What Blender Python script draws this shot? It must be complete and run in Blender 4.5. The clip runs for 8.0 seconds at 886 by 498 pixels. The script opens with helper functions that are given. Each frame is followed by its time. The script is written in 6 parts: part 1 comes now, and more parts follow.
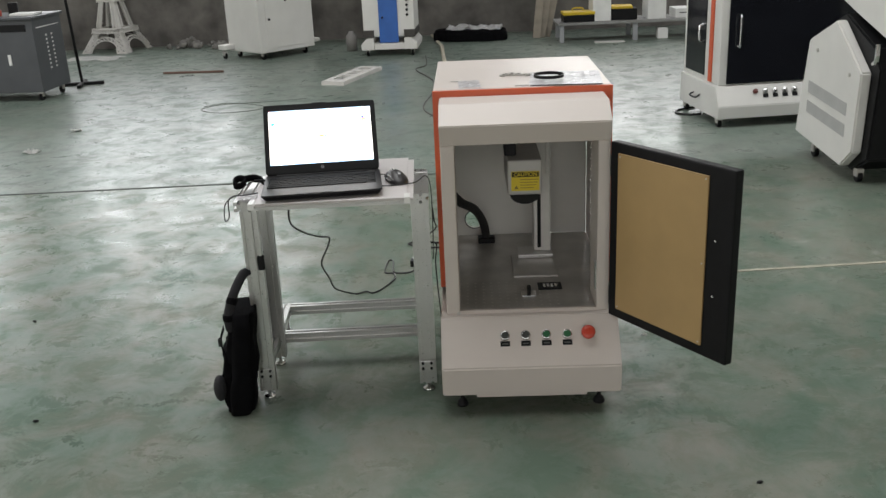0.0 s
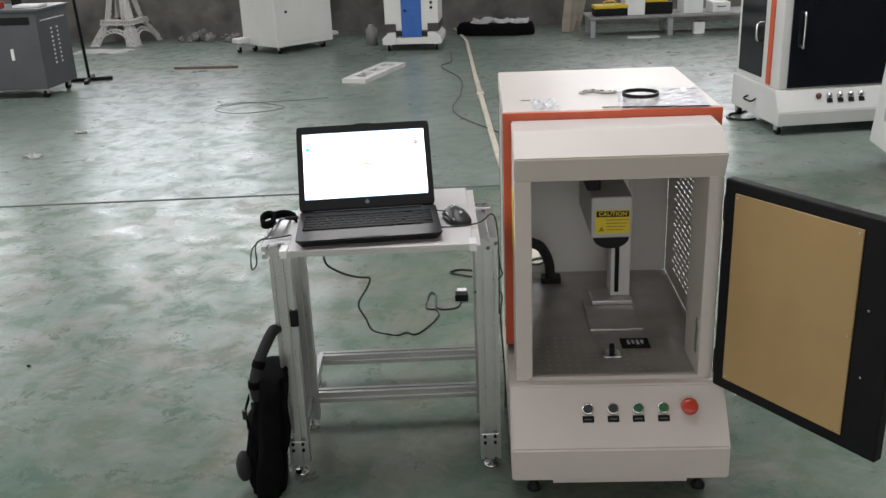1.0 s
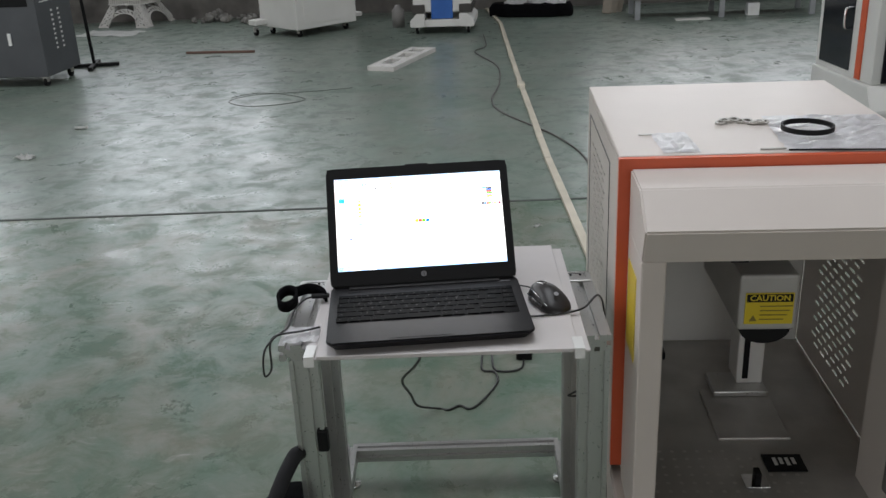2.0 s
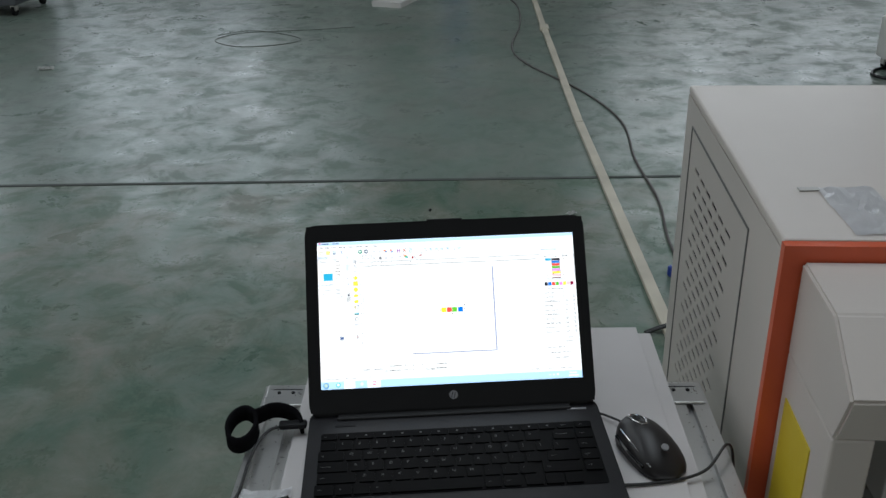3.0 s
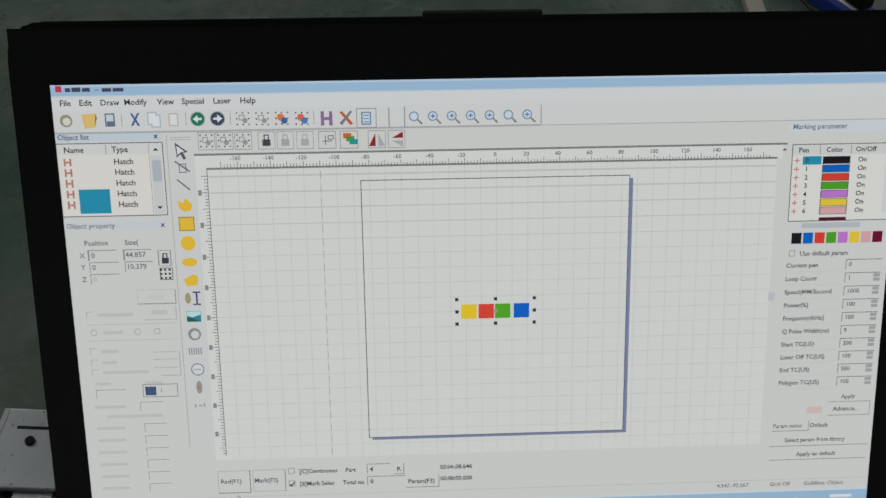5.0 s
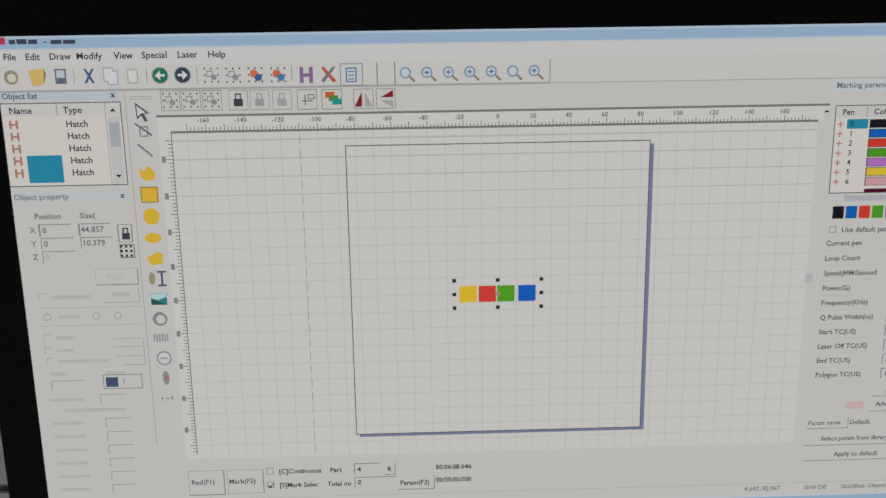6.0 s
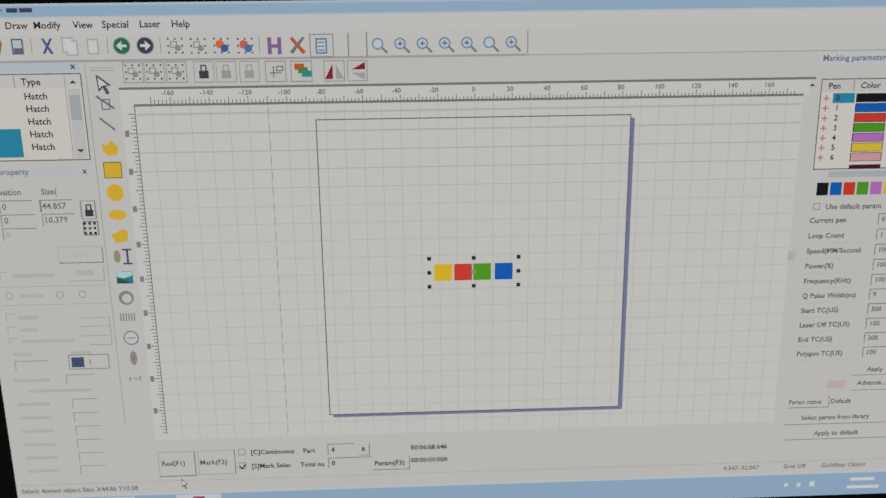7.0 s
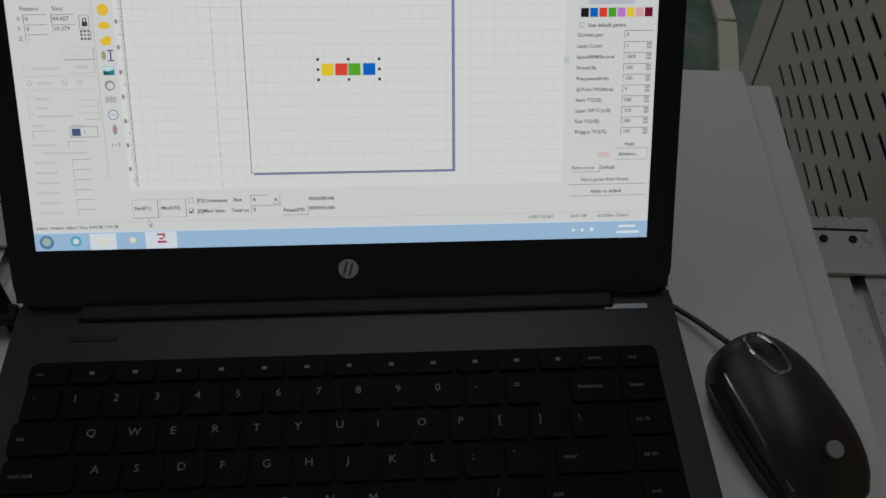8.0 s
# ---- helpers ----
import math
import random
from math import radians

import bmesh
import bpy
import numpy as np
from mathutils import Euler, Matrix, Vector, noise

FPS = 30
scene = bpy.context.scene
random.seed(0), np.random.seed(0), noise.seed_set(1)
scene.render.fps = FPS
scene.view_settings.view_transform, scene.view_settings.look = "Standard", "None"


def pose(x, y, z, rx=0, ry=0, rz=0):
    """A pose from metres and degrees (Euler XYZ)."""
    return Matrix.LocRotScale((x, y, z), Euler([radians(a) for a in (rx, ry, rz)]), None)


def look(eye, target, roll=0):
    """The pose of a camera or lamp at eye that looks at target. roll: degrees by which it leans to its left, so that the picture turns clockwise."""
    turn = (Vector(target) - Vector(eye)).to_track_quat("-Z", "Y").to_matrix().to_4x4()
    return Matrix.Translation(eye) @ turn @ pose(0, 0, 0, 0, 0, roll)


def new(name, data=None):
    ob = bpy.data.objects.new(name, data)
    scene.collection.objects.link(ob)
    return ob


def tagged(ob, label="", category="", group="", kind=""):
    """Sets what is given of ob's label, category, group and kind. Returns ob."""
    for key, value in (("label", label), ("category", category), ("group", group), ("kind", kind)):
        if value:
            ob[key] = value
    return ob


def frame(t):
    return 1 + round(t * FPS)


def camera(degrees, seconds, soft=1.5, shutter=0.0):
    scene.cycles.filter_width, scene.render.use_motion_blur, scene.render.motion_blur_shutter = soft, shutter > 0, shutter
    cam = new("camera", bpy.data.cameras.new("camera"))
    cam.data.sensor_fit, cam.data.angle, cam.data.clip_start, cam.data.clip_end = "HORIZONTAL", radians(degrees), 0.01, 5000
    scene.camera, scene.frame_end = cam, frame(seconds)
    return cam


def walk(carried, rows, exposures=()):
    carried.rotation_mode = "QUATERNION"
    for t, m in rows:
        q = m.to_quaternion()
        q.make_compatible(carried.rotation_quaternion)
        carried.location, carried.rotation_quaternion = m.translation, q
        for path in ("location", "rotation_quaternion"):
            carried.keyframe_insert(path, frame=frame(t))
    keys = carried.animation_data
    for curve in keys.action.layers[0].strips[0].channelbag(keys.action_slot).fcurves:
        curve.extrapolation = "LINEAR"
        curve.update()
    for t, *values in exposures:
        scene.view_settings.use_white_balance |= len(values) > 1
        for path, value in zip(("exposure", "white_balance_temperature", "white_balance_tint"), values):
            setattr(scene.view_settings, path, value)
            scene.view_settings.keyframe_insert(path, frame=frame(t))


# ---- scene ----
cam = camera(50.44, 8.0)
PATH = [
    (0, (0.3706, 0.2479, 1.4082), (0.3181, 2.1302, 0.7343), -2.59),
    (0.5, (0.3088, 0.4665, 1.3888), (0.2477, 2.3460, 0.7080), -2.51),
    (1, (0.2117, 0.7463, 1.4034), (0.1401, 2.6207, 0.7096), -2.38),
    (1.5, (0.1869, 1.0833, 1.3949), (0.0905, 2.9473, 0.6764), -2.52),
    (2, (0.0692, 1.4365, 1.3768), (-0.0416, 3.2917, 0.6378), -2.50),
    (2.2, (0.0255, 1.5655, 1.3757), (-0.0807, 3.4193, 0.6326), -2.24),
    (3.3, (-0.0496, 2.2890, 1.3021), (-0.1475, 4.0158, 0.2978), -0.70),
    (3.5, (-0.0812, 2.4006, 1.2633), (-0.1293, 4.0660, 0.1569), 0.46),
    (4, (-0.0812, 2.6259, 1.1964), (-0.0928, 4.1315, -0.1200), 1.38),
    (4.2, (-0.0734, 2.7041, 1.1562), (-0.1087, 4.1529, -0.2220), 1.47),
    (5.3, (-0.0741, 2.8779, 1.0427), (-0.1726, 4.2238, -0.4334), 0.26),
    (5.5, (-0.0691, 2.8792, 1.0342), (-0.1817, 4.2183, -0.4471), -0.23),
    (6, (-0.0713, 2.8916, 1.0280), (-0.1649, 4.2147, -0.4689), 0.52),
    (6.5, (-0.0717, 2.8957, 1.0184), (-0.1704, 4.2080, -0.4877), 0.50),
    (7, (-0.0675, 2.9013, 1.0246), (-0.1308, 4.1665, -0.5231), 1.46),
    (7.5, (-0.0543, 2.8661, 1.0522), (-0.1149, 4.0982, -0.5221), 1.48),
    (8, (-0.0079, 2.7364, 1.0777), (-0.0376, 4.0073, -0.4662), 2.54),
]
# exposure follows the clip's own camera as it nears the lit screen
EXPOSURES = [(0, 0.24, 6900, 11), (0.5, 0.46, 6850, 12), (1.0, 0.32, 6750, 13), (1.5, 0.07, 6650, 13), (2.2, -0.26, 6550, 11), (3.3, -1.16, 6100, 5), (3.5, -1.36, 6050, 4), (4.2, -1.8, 6100, 3), (5.3, -2.2, 6650, 8), (7.2, -2.35, 6800, 10), (8.0, -2.05, 6500, 7)]
walk(cam, [(t, look(eye, target, roll)) for t, eye, target, roll in PATH], EXPOSURES)

# ---------------------------------------------------------------- world and light
world = bpy.data.worlds.new("sky")
scene.world = world
world.use_nodes = True
wn = world.node_tree
sky = wn.nodes.new("ShaderNodeTexSky")
sky.sky_type, sky.sun_disc, sky.sun_elevation, sky.sun_rotation = "NISHITA", False, radians(40), radians(10)
wn.nodes["Background"].inputs[1].default_value = 0.10
wn.links.new(sky.outputs[0], wn.nodes["Background"].inputs[0])


def window_lamp(name, m, sx, sy, watts, colour=(0.93, 0.97, 1.0)):
    lamp = bpy.data.lights.new(name, "AREA")
    lamp.shape, lamp.size, lamp.size_y, lamp.energy, lamp.color = "RECTANGLE", sx, sy, watts, colour
    ob = new(name, lamp)
    ob.matrix_world = m
    return ob


WALL_Y = 11.92          # back wall
HALL_L, HALL_R, HALL_F, HALL_H = -9.0, 7.5, -7.0, 5.6
# x0, x1, z0, z1 of the windows in the back wall
BACK_WINDOWS = [(-8.4, -5.6, 1.0, 3.7), (-4.9, -1.6, 1.0, 3.7), (1.15, 4.4, 1.0, 3.7)]
FRONT_WINDOWS = [(-6.5, -3.0, 1.0, 4.2), (-2.0, 2.2, 0.0, 4.4), (3.4, 6.6, 1.0, 4.2)]
for x0, x1, z0, z1 in BACK_WINDOWS:
    window_lamp("daylight", pose((x0 + x1) / 2, WALL_Y + 0.30, (z0 + z1) / 2, -90, 0, 0), x1 - x0, z1 - z0, 92)
for x0, x1, z0, z1 in FRONT_WINDOWS:
    window_lamp("daylight", pose((x0 + x1) / 2, HALL_F - 0.30, (z0 + z1) / 2, 90, 0, 0), x1 - x0, z1 - z0, 78, (1.0, 0.95, 0.90))
SKYLIGHTS = [(-6.0, -3.6, 2.0, 7.0), (-1.2, 1.2, 2.0, 7.0), (3.6, 6.0, 2.0, 7.0)]
for x0, x1, y0, y1 in SKYLIGHTS:
    window_lamp("daylight", pose((x0 + x1) / 2, (y0 + y1) / 2, HALL_H + 0.3), x1 - x0, y1 - y0, 185)
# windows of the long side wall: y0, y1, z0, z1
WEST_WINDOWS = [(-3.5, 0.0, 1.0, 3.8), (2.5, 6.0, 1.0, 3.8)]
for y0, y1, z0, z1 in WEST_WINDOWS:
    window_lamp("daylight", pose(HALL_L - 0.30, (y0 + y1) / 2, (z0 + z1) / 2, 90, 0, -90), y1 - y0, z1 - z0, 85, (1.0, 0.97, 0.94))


# ---------------------------------------------------------------- materials
def mat(name, colour, rough=0.5, metal=0.0, vary=0.12, scale=8.0, bump=0.0, bump_scale=60.0, colour2=None, spec=0.5, coat=0.0, obj_random=0.0):
    m = bpy.data.materials.new(name)
    m.use_nodes = True
    nt = m.node_tree
    b = nt.nodes["Principled BSDF"]
    b.inputs["Roughness"].default_value = rough
    b.inputs["Metallic"].default_value = metal
    b.inputs["Specular IOR Level"].default_value = spec
    b.inputs["Coat Weight"].default_value = coat
    tc = nt.nodes.new("ShaderNodeTexCoord")
    c1 = (*colour, 1)
    c2 = (*(colour2 or [min(1, c * (1 - vary)) for c in colour]), 1)
    n1 = nt.nodes.new("ShaderNodeTexNoise")
    n1.inputs["Scale"].default_value, n1.inputs["Detail"].default_value = scale, 6
    nt.links.new(tc.outputs["Object"], n1.inputs["Vector"])
    ramp = nt.nodes.new("ShaderNodeValToRGB")
    ramp.color_ramp.elements[0].position, ramp.color_ramp.elements[1].position = 0.35, 0.68
    ramp.color_ramp.elements[0].color, ramp.color_ramp.elements[1].color = c2, c1
    nt.links.new(n1.outputs["Fac"], ramp.inputs["Fac"])
    nt.links.new(ramp.outputs["Color"], b.inputs["Base Color"])
    n2 = nt.nodes.new("ShaderNodeTexNoise")
    n2.inputs["Scale"].default_value, n2.inputs["Detail"].default_value = bump_scale, 5
    nt.links.new(tc.outputs["Object"], n2.inputs["Vector"])
    rm = nt.nodes.new("ShaderNodeMapRange")
    rm.inputs["To Min"].default_value, rm.inputs["To Max"].default_value = max(0.02, rough - 0.08), min(1, rough + 0.08)
    nt.links.new(n2.outputs["Fac"], rm.inputs["Value"])
    nt.links.new(rm.outputs["Result"], b.inputs["Roughness"])
    if bump:
        bp = nt.nodes.new("ShaderNodeBump")
        bp.inputs["Strength"].default_value, bp.inputs["Distance"].default_value = bump, 0.002
        nt.links.new(n2.outputs["Fac"], bp.inputs["Height"])
        nt.links.new(bp.outputs["Normal"], b.inputs["Normal"])
    return m


def glow(name, colour, strength):
    m = bpy.data.materials.new(name)
    m.use_nodes = True
    b = m.node_tree.nodes["Principled BSDF"]
    b.inputs["Base Color"].default_value = (0.02, 0.02, 0.02, 1)
    b.inputs["Roughness"].default_value = 0.45
    b.inputs["Emission Color"].default_value = (*colour, 1)
    b.inputs["Emission Strength"].default_value = strength
    return m


def floor_material(name, dark, light, smooth, dull, worn, dust=((0.17, 0.17, 0.15), (0.23, 0.24, 0.215))):
    m = bpy.data.materials.new(name)
    m.use_nodes = True
    nt = m.node_tree
    N, L = nt.nodes, nt.links
    b = N["Principled BSDF"]
    tc = N.new("ShaderNodeTexCoord")

    def noise_node(scale, detail=6.0, rough=0.6, stretch=None, distort=0.0):
        n = N.new("ShaderNodeTexNoise")
        n.inputs["Scale"].default_value, n.inputs["Detail"].default_value = scale, detail
        n.inputs["Roughness"].default_value, n.inputs["Distortion"].default_value = rough, distort
        if stretch:
            mp = N.new("ShaderNodeMapping")
            mp.inputs["Scale"].default_value = stretch
            L.new(tc.outputs["Object"], mp.inputs["Vector"])
            L.new(mp.outputs["Vector"], n.inputs["Vector"])
        else:
            L.new(tc.outputs["Object"], n.inputs["Vector"])
        return n

    def ramp(src, p0, p1, c0, c1):
        r = N.new("ShaderNodeValToRGB")
        r.color_ramp.elements[0].position, r.color_ramp.elements[1].position = p0, p1
        r.color_ramp.elements[0].color, r.color_ramp.elements[1].color = (*c0, 1), (*c1, 1)
        L.new(src, r.inputs["Fac"])
        return r

    def mix(fac, a, c):
        x = N.new("ShaderNodeMix")
        x.data_type = "RGBA"
        L.new(fac, x.inputs["Factor"])
        L.new(a, x.inputs["A"])
        L.new(c, x.inputs["B"])
        return x.outputs["Result"]

    big = noise_node(0.55, 5, 0.6)
    green = ramp(big.outputs["Fac"], 0.35, 0.65, dark, light)
    mid = noise_node(3.2, 8, 0.65, distort=0.6)
    dirt = ramp(mid.outputs["Fac"], worn - 0.06, worn + 0.34, (0, 0, 0), (1, 1, 1))
    grey = ramp(noise_node(1.3, 4).outputs["Fac"], 0.3, 0.7, *dust)
    col = mix(dirt.outputs["Color"], green.outputs["Color"], grey.outputs["Color"])
    scuff_mask = noise_node(0.8, 3, 0.5)
    sm = ramp(scuff_mask.outputs["Fac"], 0.46, 0.62, (0, 0, 0), (1, 1, 1))
    scratch = noise_node(9.0, 9, 0.72, (1.0, 2.6, 1.0), 1.2)
    sr = ramp(scratch.outputs["Fac"], 0.56, 0.70, (0, 0, 0), (0.55, 0.55, 0.55))
    both = N.new("ShaderNodeMath")
    both.operation = "MULTIPLY"
    L.new(sm.outputs["Color"], both.inputs[0])
    L.new(sr.outputs["Color"], both.inputs[1])
    pale = N.new("ShaderNodeRGB")
    pale.outputs[0].default_value = (0.42, 0.43, 0.40, 1)
    col = mix(both.outputs[0], col, pale.outputs[0])
    specks = noise_node(34, 2, 0.5)
    sp = ramp(specks.outputs["Fac"], 0.73, 0.78, (0, 0, 0), (0.7, 0.7, 0.7))
    darkc = N.new("ShaderNodeRGB")
    darkc.outputs[0].default_value = (0.055, 0.06, 0.055, 1)
    col = mix(sp.outputs["Color"], col, darkc.outputs[0])
    L.new(col, b.inputs["Base Color"])
    rr = N.new("ShaderNodeMapRange")
    rr.inputs["From Min"].default_value, rr.inputs["From Max"].default_value = 0.28, 0.72
    rr.inputs["To Min"].default_value, rr.inputs["To Max"].default_value = smooth, dull
    L.new(noise_node(5.0, 14, 0.80, distort=0.3).outputs["Fac"], rr.inputs["Value"])
    L.new(rr.outputs["Result"], b.inputs["Roughness"])
    film = N.new("ShaderNodeMapRange")      # dust dulls the varnish in streaks
    film.inputs["From Min"].default_value, film.inputs["From Max"].default_value = 0.43, 0.60
    film.inputs["To Min"].default_value, film.inputs["To Max"].default_value = 0.06, 0.85
    L.new(noise_node(6.0, 12, 0.72, distort=0.45).outputs["Fac"], film.inputs["Value"])
    L.new(film.outputs["Result"], b.inputs["Specular IOR Level"])
    wave = noise_node(8.0, 10, 0.70, None, 1.0)
    bp = N.new("ShaderNodeBump")
    bp.inputs["Strength"].default_value, bp.inputs["Distance"].default_value = 0.12, 0.006
    L.new(wave.outputs["Fac"], bp.inputs["Height"])
    L.new(bp.outputs["Normal"], b.inputs["Normal"])
    return m


FLOOR = floor_material("worn_green_epoxy", (0.125, 0.165, 0.138), (0.185, 0.225, 0.192), 0.18, 0.50, 0.50)
FLOOR_NEAR = floor_material("brown_worn_epoxy", (0.070, 0.116, 0.084), (0.130, 0.172, 0.134), 0.17, 0.48, 0.45, ((0.17, 0.155, 0.125), (0.25, 0.235, 0.20)))
CONCRETE = mat("stained_render", (0.20, 0.185, 0.17), 0.9, vary=0.62, scale=2.6, bump=0.6, bump_scale=14)
WALLPAINT = mat("off_white_wall", (0.55, 0.54, 0.51), 0.85, vary=0.12, scale=1.2)
CEILING = mat("ceiling_sheet", (0.20, 0.20, 0.195), 0.8)
WHITE = mat("powder_coat_white", (0.565, 0.512, 0.47), 0.42, vary=0.05, scale=5, bump=0.04, bump_scale=300)
WHITE_FAR = mat("painted_steel_white", (0.68, 0.67, 0.64), 0.42, vary=0.10, scale=3)
ORANGE = mat("orange_paint", (0.62, 0.10, 0.035), 0.38, vary=0.10, scale=12)
BLACK = mat("matt_black", (0.007, 0.007, 0.008), 0.5, vary=0.3, scale=20, spec=0.2)
BLACK_GLOSS = mat("gloss_black", (0.012, 0.012, 0.013), 0.18, vary=0.3, scale=20)
RUBBER = mat("black_rubber", (0.02, 0.02, 0.02), 0.7, bump=0.2, bump_scale=150)
CABLE = mat("cable_black", (0.013, 0.013, 0.013), 0.45)
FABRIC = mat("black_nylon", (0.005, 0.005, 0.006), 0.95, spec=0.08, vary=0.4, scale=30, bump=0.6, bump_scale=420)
STRAP_GREY = mat("grey_webbing", (0.020, 0.020, 0.023), 0.9, vary=0.4, scale=30, bump=0.5, bump_scale=420)
ALU = mat("anodised_aluminium", (0.62, 0.615, 0.60), 0.30, 0.9, vary=0.10, scale=6, bump=0.05, bump_scale=200)
ALU_DARK = mat("aluminium_groove", (0.10, 0.10, 0.10), 0.55, 0.6)
STEEL = mat("machined_steel", (0.55, 0.53, 0.50), 0.38, 0.45, vary=0.25, scale=10, bump=0.1, bump_scale=90)
CHROME = mat("chrome", (0.75, 0.75, 0.75), 0.15, 1.0)
INNER = mat("inner_panel_grey", (0.76, 0.745, 0.71), 0.5, vary=0.10, scale=4)
BOARD = mat("laminate_board", (0.59, 0.56, 0.55), 0.45, vary=0.14, scale=3.5, bump=0.05, bump_scale=80)
KRAFT = mat("tan_film_panel", (0.40, 0.265, 0.115), 0.42, vary=0.10, scale=9, bump=0.08, bump_scale=160)
YELLOW = mat("yellow_label", (0.62, 0.47, 0.02), 0.4, vary=0.04)
RED = mat("red_button", (0.50, 0.055, 0.03), 0.3, vary=0.1)
GREEN_CAP = mat("green_cap", (0.03, 0.13, 0.06), 0.3)
DARK_CAP = mat("dark_cap", (0.05, 0.055, 0.05), 0.3)
LAPTOP = mat("dark_grey_laptop", (0.0075, 0.0072, 0.0088), 0.36, spec=0.30, vary=0.12, scale=14, bump=0.08, bump_scale=900)
LID = mat("laptop_bezel", (0.006, 0.006, 0.0065), 0.5, vary=0.2, scale=15, spec=0.25, bump=0.05, bump_scale=700)
KEYCAP = mat("keycap_black", (0.003, 0.003, 0.0034), 0.5, vary=0.2, scale=60, spec=0.05)
LEGEND = mat("key_legend", (0.11, 0.11, 0.11), 0.6)
SILVER = mat("silver_badge", (0.30, 0.30, 0.31), 0.35, 0.5)
MOUSE = mat("mouse_gunmetal", (0.017, 0.015, 0.015), 0.38, 0.0, vary=0.2, scale=30, spec=0.4)
FOIL = mat("silver_foil", (0.86, 0.85, 0.86), 0.25, 0.0, vary=0.15, scale=25, bump=0.35, bump_scale=45)
CREAM = mat("cream_plastic_duct", (0.55, 0.50, 0.40), 0.55, vary=0.2, scale=6)
BLUE_PL = mat("blue_plastic", (0.02, 0.055, 0.33), 0.35)
BLUE_P = mat("blue_paint", (0.025, 0.12, 0.42), 0.4, vary=0.15)
SLATE = mat("slate_grey_paint", (0.075, 0.080, 0.088), 0.45, vary=0.2, scale=4)
MDF = mat("white_cut_board", (0.62, 0.60, 0.57), 0.7, vary=0.12, scale=6)
PAPER = mat("paper_scrap", (0.72, 0.72, 0.70), 0.7)
GLASS_DARK = mat("tinted_glass", (0.012, 0.013, 0.017), 0.10, vary=0.2)
WOODPLY = mat("weathered_timber", (0.30, 0.26, 0.21), 0.75, vary=0.3, scale=8)
TOOL_Y = mat("tool_yellow", (0.60, 0.42, 0.02), 0.45)
LABEL_WHITE = mat("label_white", (0.75, 0.75, 0.73), 0.5)
SOCKET_W = mat("white_plastic", (0.72, 0.72, 0.70), 0.4)
FRAME_G = mat("window_frame_grey", (0.30, 0.31, 0.32), 0.5)

# ---------------------------------------------------------------- mesh helpers
PLACED = {}


def thing(name, m, label, category, group="", kind=""):
    ob = new(name)
    ob.empty_display_size = 0.1
    ob.matrix_world = m
    PLACED[ob] = m.copy()
    return tagged(ob, label, category, group, kind)


def part(name, bm, material, parent=None, label="", smooth=False):
    """Link a bmesh, in the parent's own coordinates, as one mesh object."""
    me = bpy.data.meshes.new(name)
    if smooth:
        for f in bm.faces:
            f.smooth = True
    bm.normal_update()
    bm.to_mesh(me)
    bm.free()
    for one in material if isinstance(material, (list, tuple)) else [material]:
        me.materials.append(one)
    ob = new(name, me)
    if parent is not None:
        ob.parent = parent
    if label:
        ob["label"] = label
    return ob


def add_box(bm, x0, x1, y0, y1, z0, z1, bevel=0.0, seg=2, m=None):
    r = bmesh.ops.create_cube(bm, size=1.0)
    vs = r["verts"]
    t = Matrix.Translation(((x0 + x1) / 2, (y0 + y1) / 2, (z0 + z1) / 2)) @ Matrix.Diagonal((x1 - x0, y1 - y0, z1 - z0, 1))
    bmesh.ops.transform(bm, matrix=(m @ t) if m else t, verts=vs)
    if bevel:
        es = list({e for v in vs for e in v.link_edges})
        bmesh.ops.bevel(bm, geom=es, offset=bevel, segments=seg, affect="EDGES", profile=0.5)
    return bm


def box(x0, x1, y0, y1, z0, z1, bevel=0.0, seg=2, m=None):
    return add_box(bmesh.new(), x0, x1, y0, y1, z0, z1, bevel, seg, m)


def add_cyl(bm, r0, r1, z0, z1, m=None, seg=20, bevel=0.0):
    r = bmesh.ops.create_cone(bm, cap_ends=True, segments=seg, radius1=r0, radius2=r1, depth=z1 - z0)
    vs = r["verts"]
    t = Matrix.Translation((0, 0, (z0 + z1) / 2))
    bmesh.ops.transform(bm, matrix=(m @ t) if m else t, verts=vs)
    if bevel:
        es = [e for e in {e for v in vs for e in v.link_edges} if len(e.link_faces) == 2 and any(len(f.verts) > 4 for f in e.link_faces)]
        bmesh.ops.bevel(bm, geom=es, offset=bevel, segments=2, affect="EDGES")
    return bm


def cyl(r0, r1, z0, z1, m=None, seg=20, bevel=0.0):
    return add_cyl(bmesh.new(), r0, r1, z0, z1, m, seg, bevel)


def prism(points, a, b, axis="x", bevel=0.0, bm=None):
    """A polygon extruded from a to b along an axis; points are the two other coordinates."""
    bm = bm or bmesh.new()

    def at(p, d):
        return {"x": (d, p[0], p[1]), "y": (p[0], d, p[1]), "z": (p[0], p[1], d)}[axis]

    va = [bm.verts.new(at(p, a)) for p in points]
    vb = [bm.verts.new(at(p, b)) for p in points]
    n = len(points)
    fs = [bm.faces.new(va), bm.faces.new(vb[::-1])]
    for i in range(n):
        fs.append(bm.faces.new((va[i], vb[i], vb[(i + 1) % n], va[(i + 1) % n])))
    bmesh.ops.recalc_face_normals(bm, faces=fs)
    if bevel:
        es = list({e for f in fs for e in f.edges})
        bmesh.ops.bevel(bm, geom=es, offset=bevel, segments=2, affect="EDGES")
    return bm


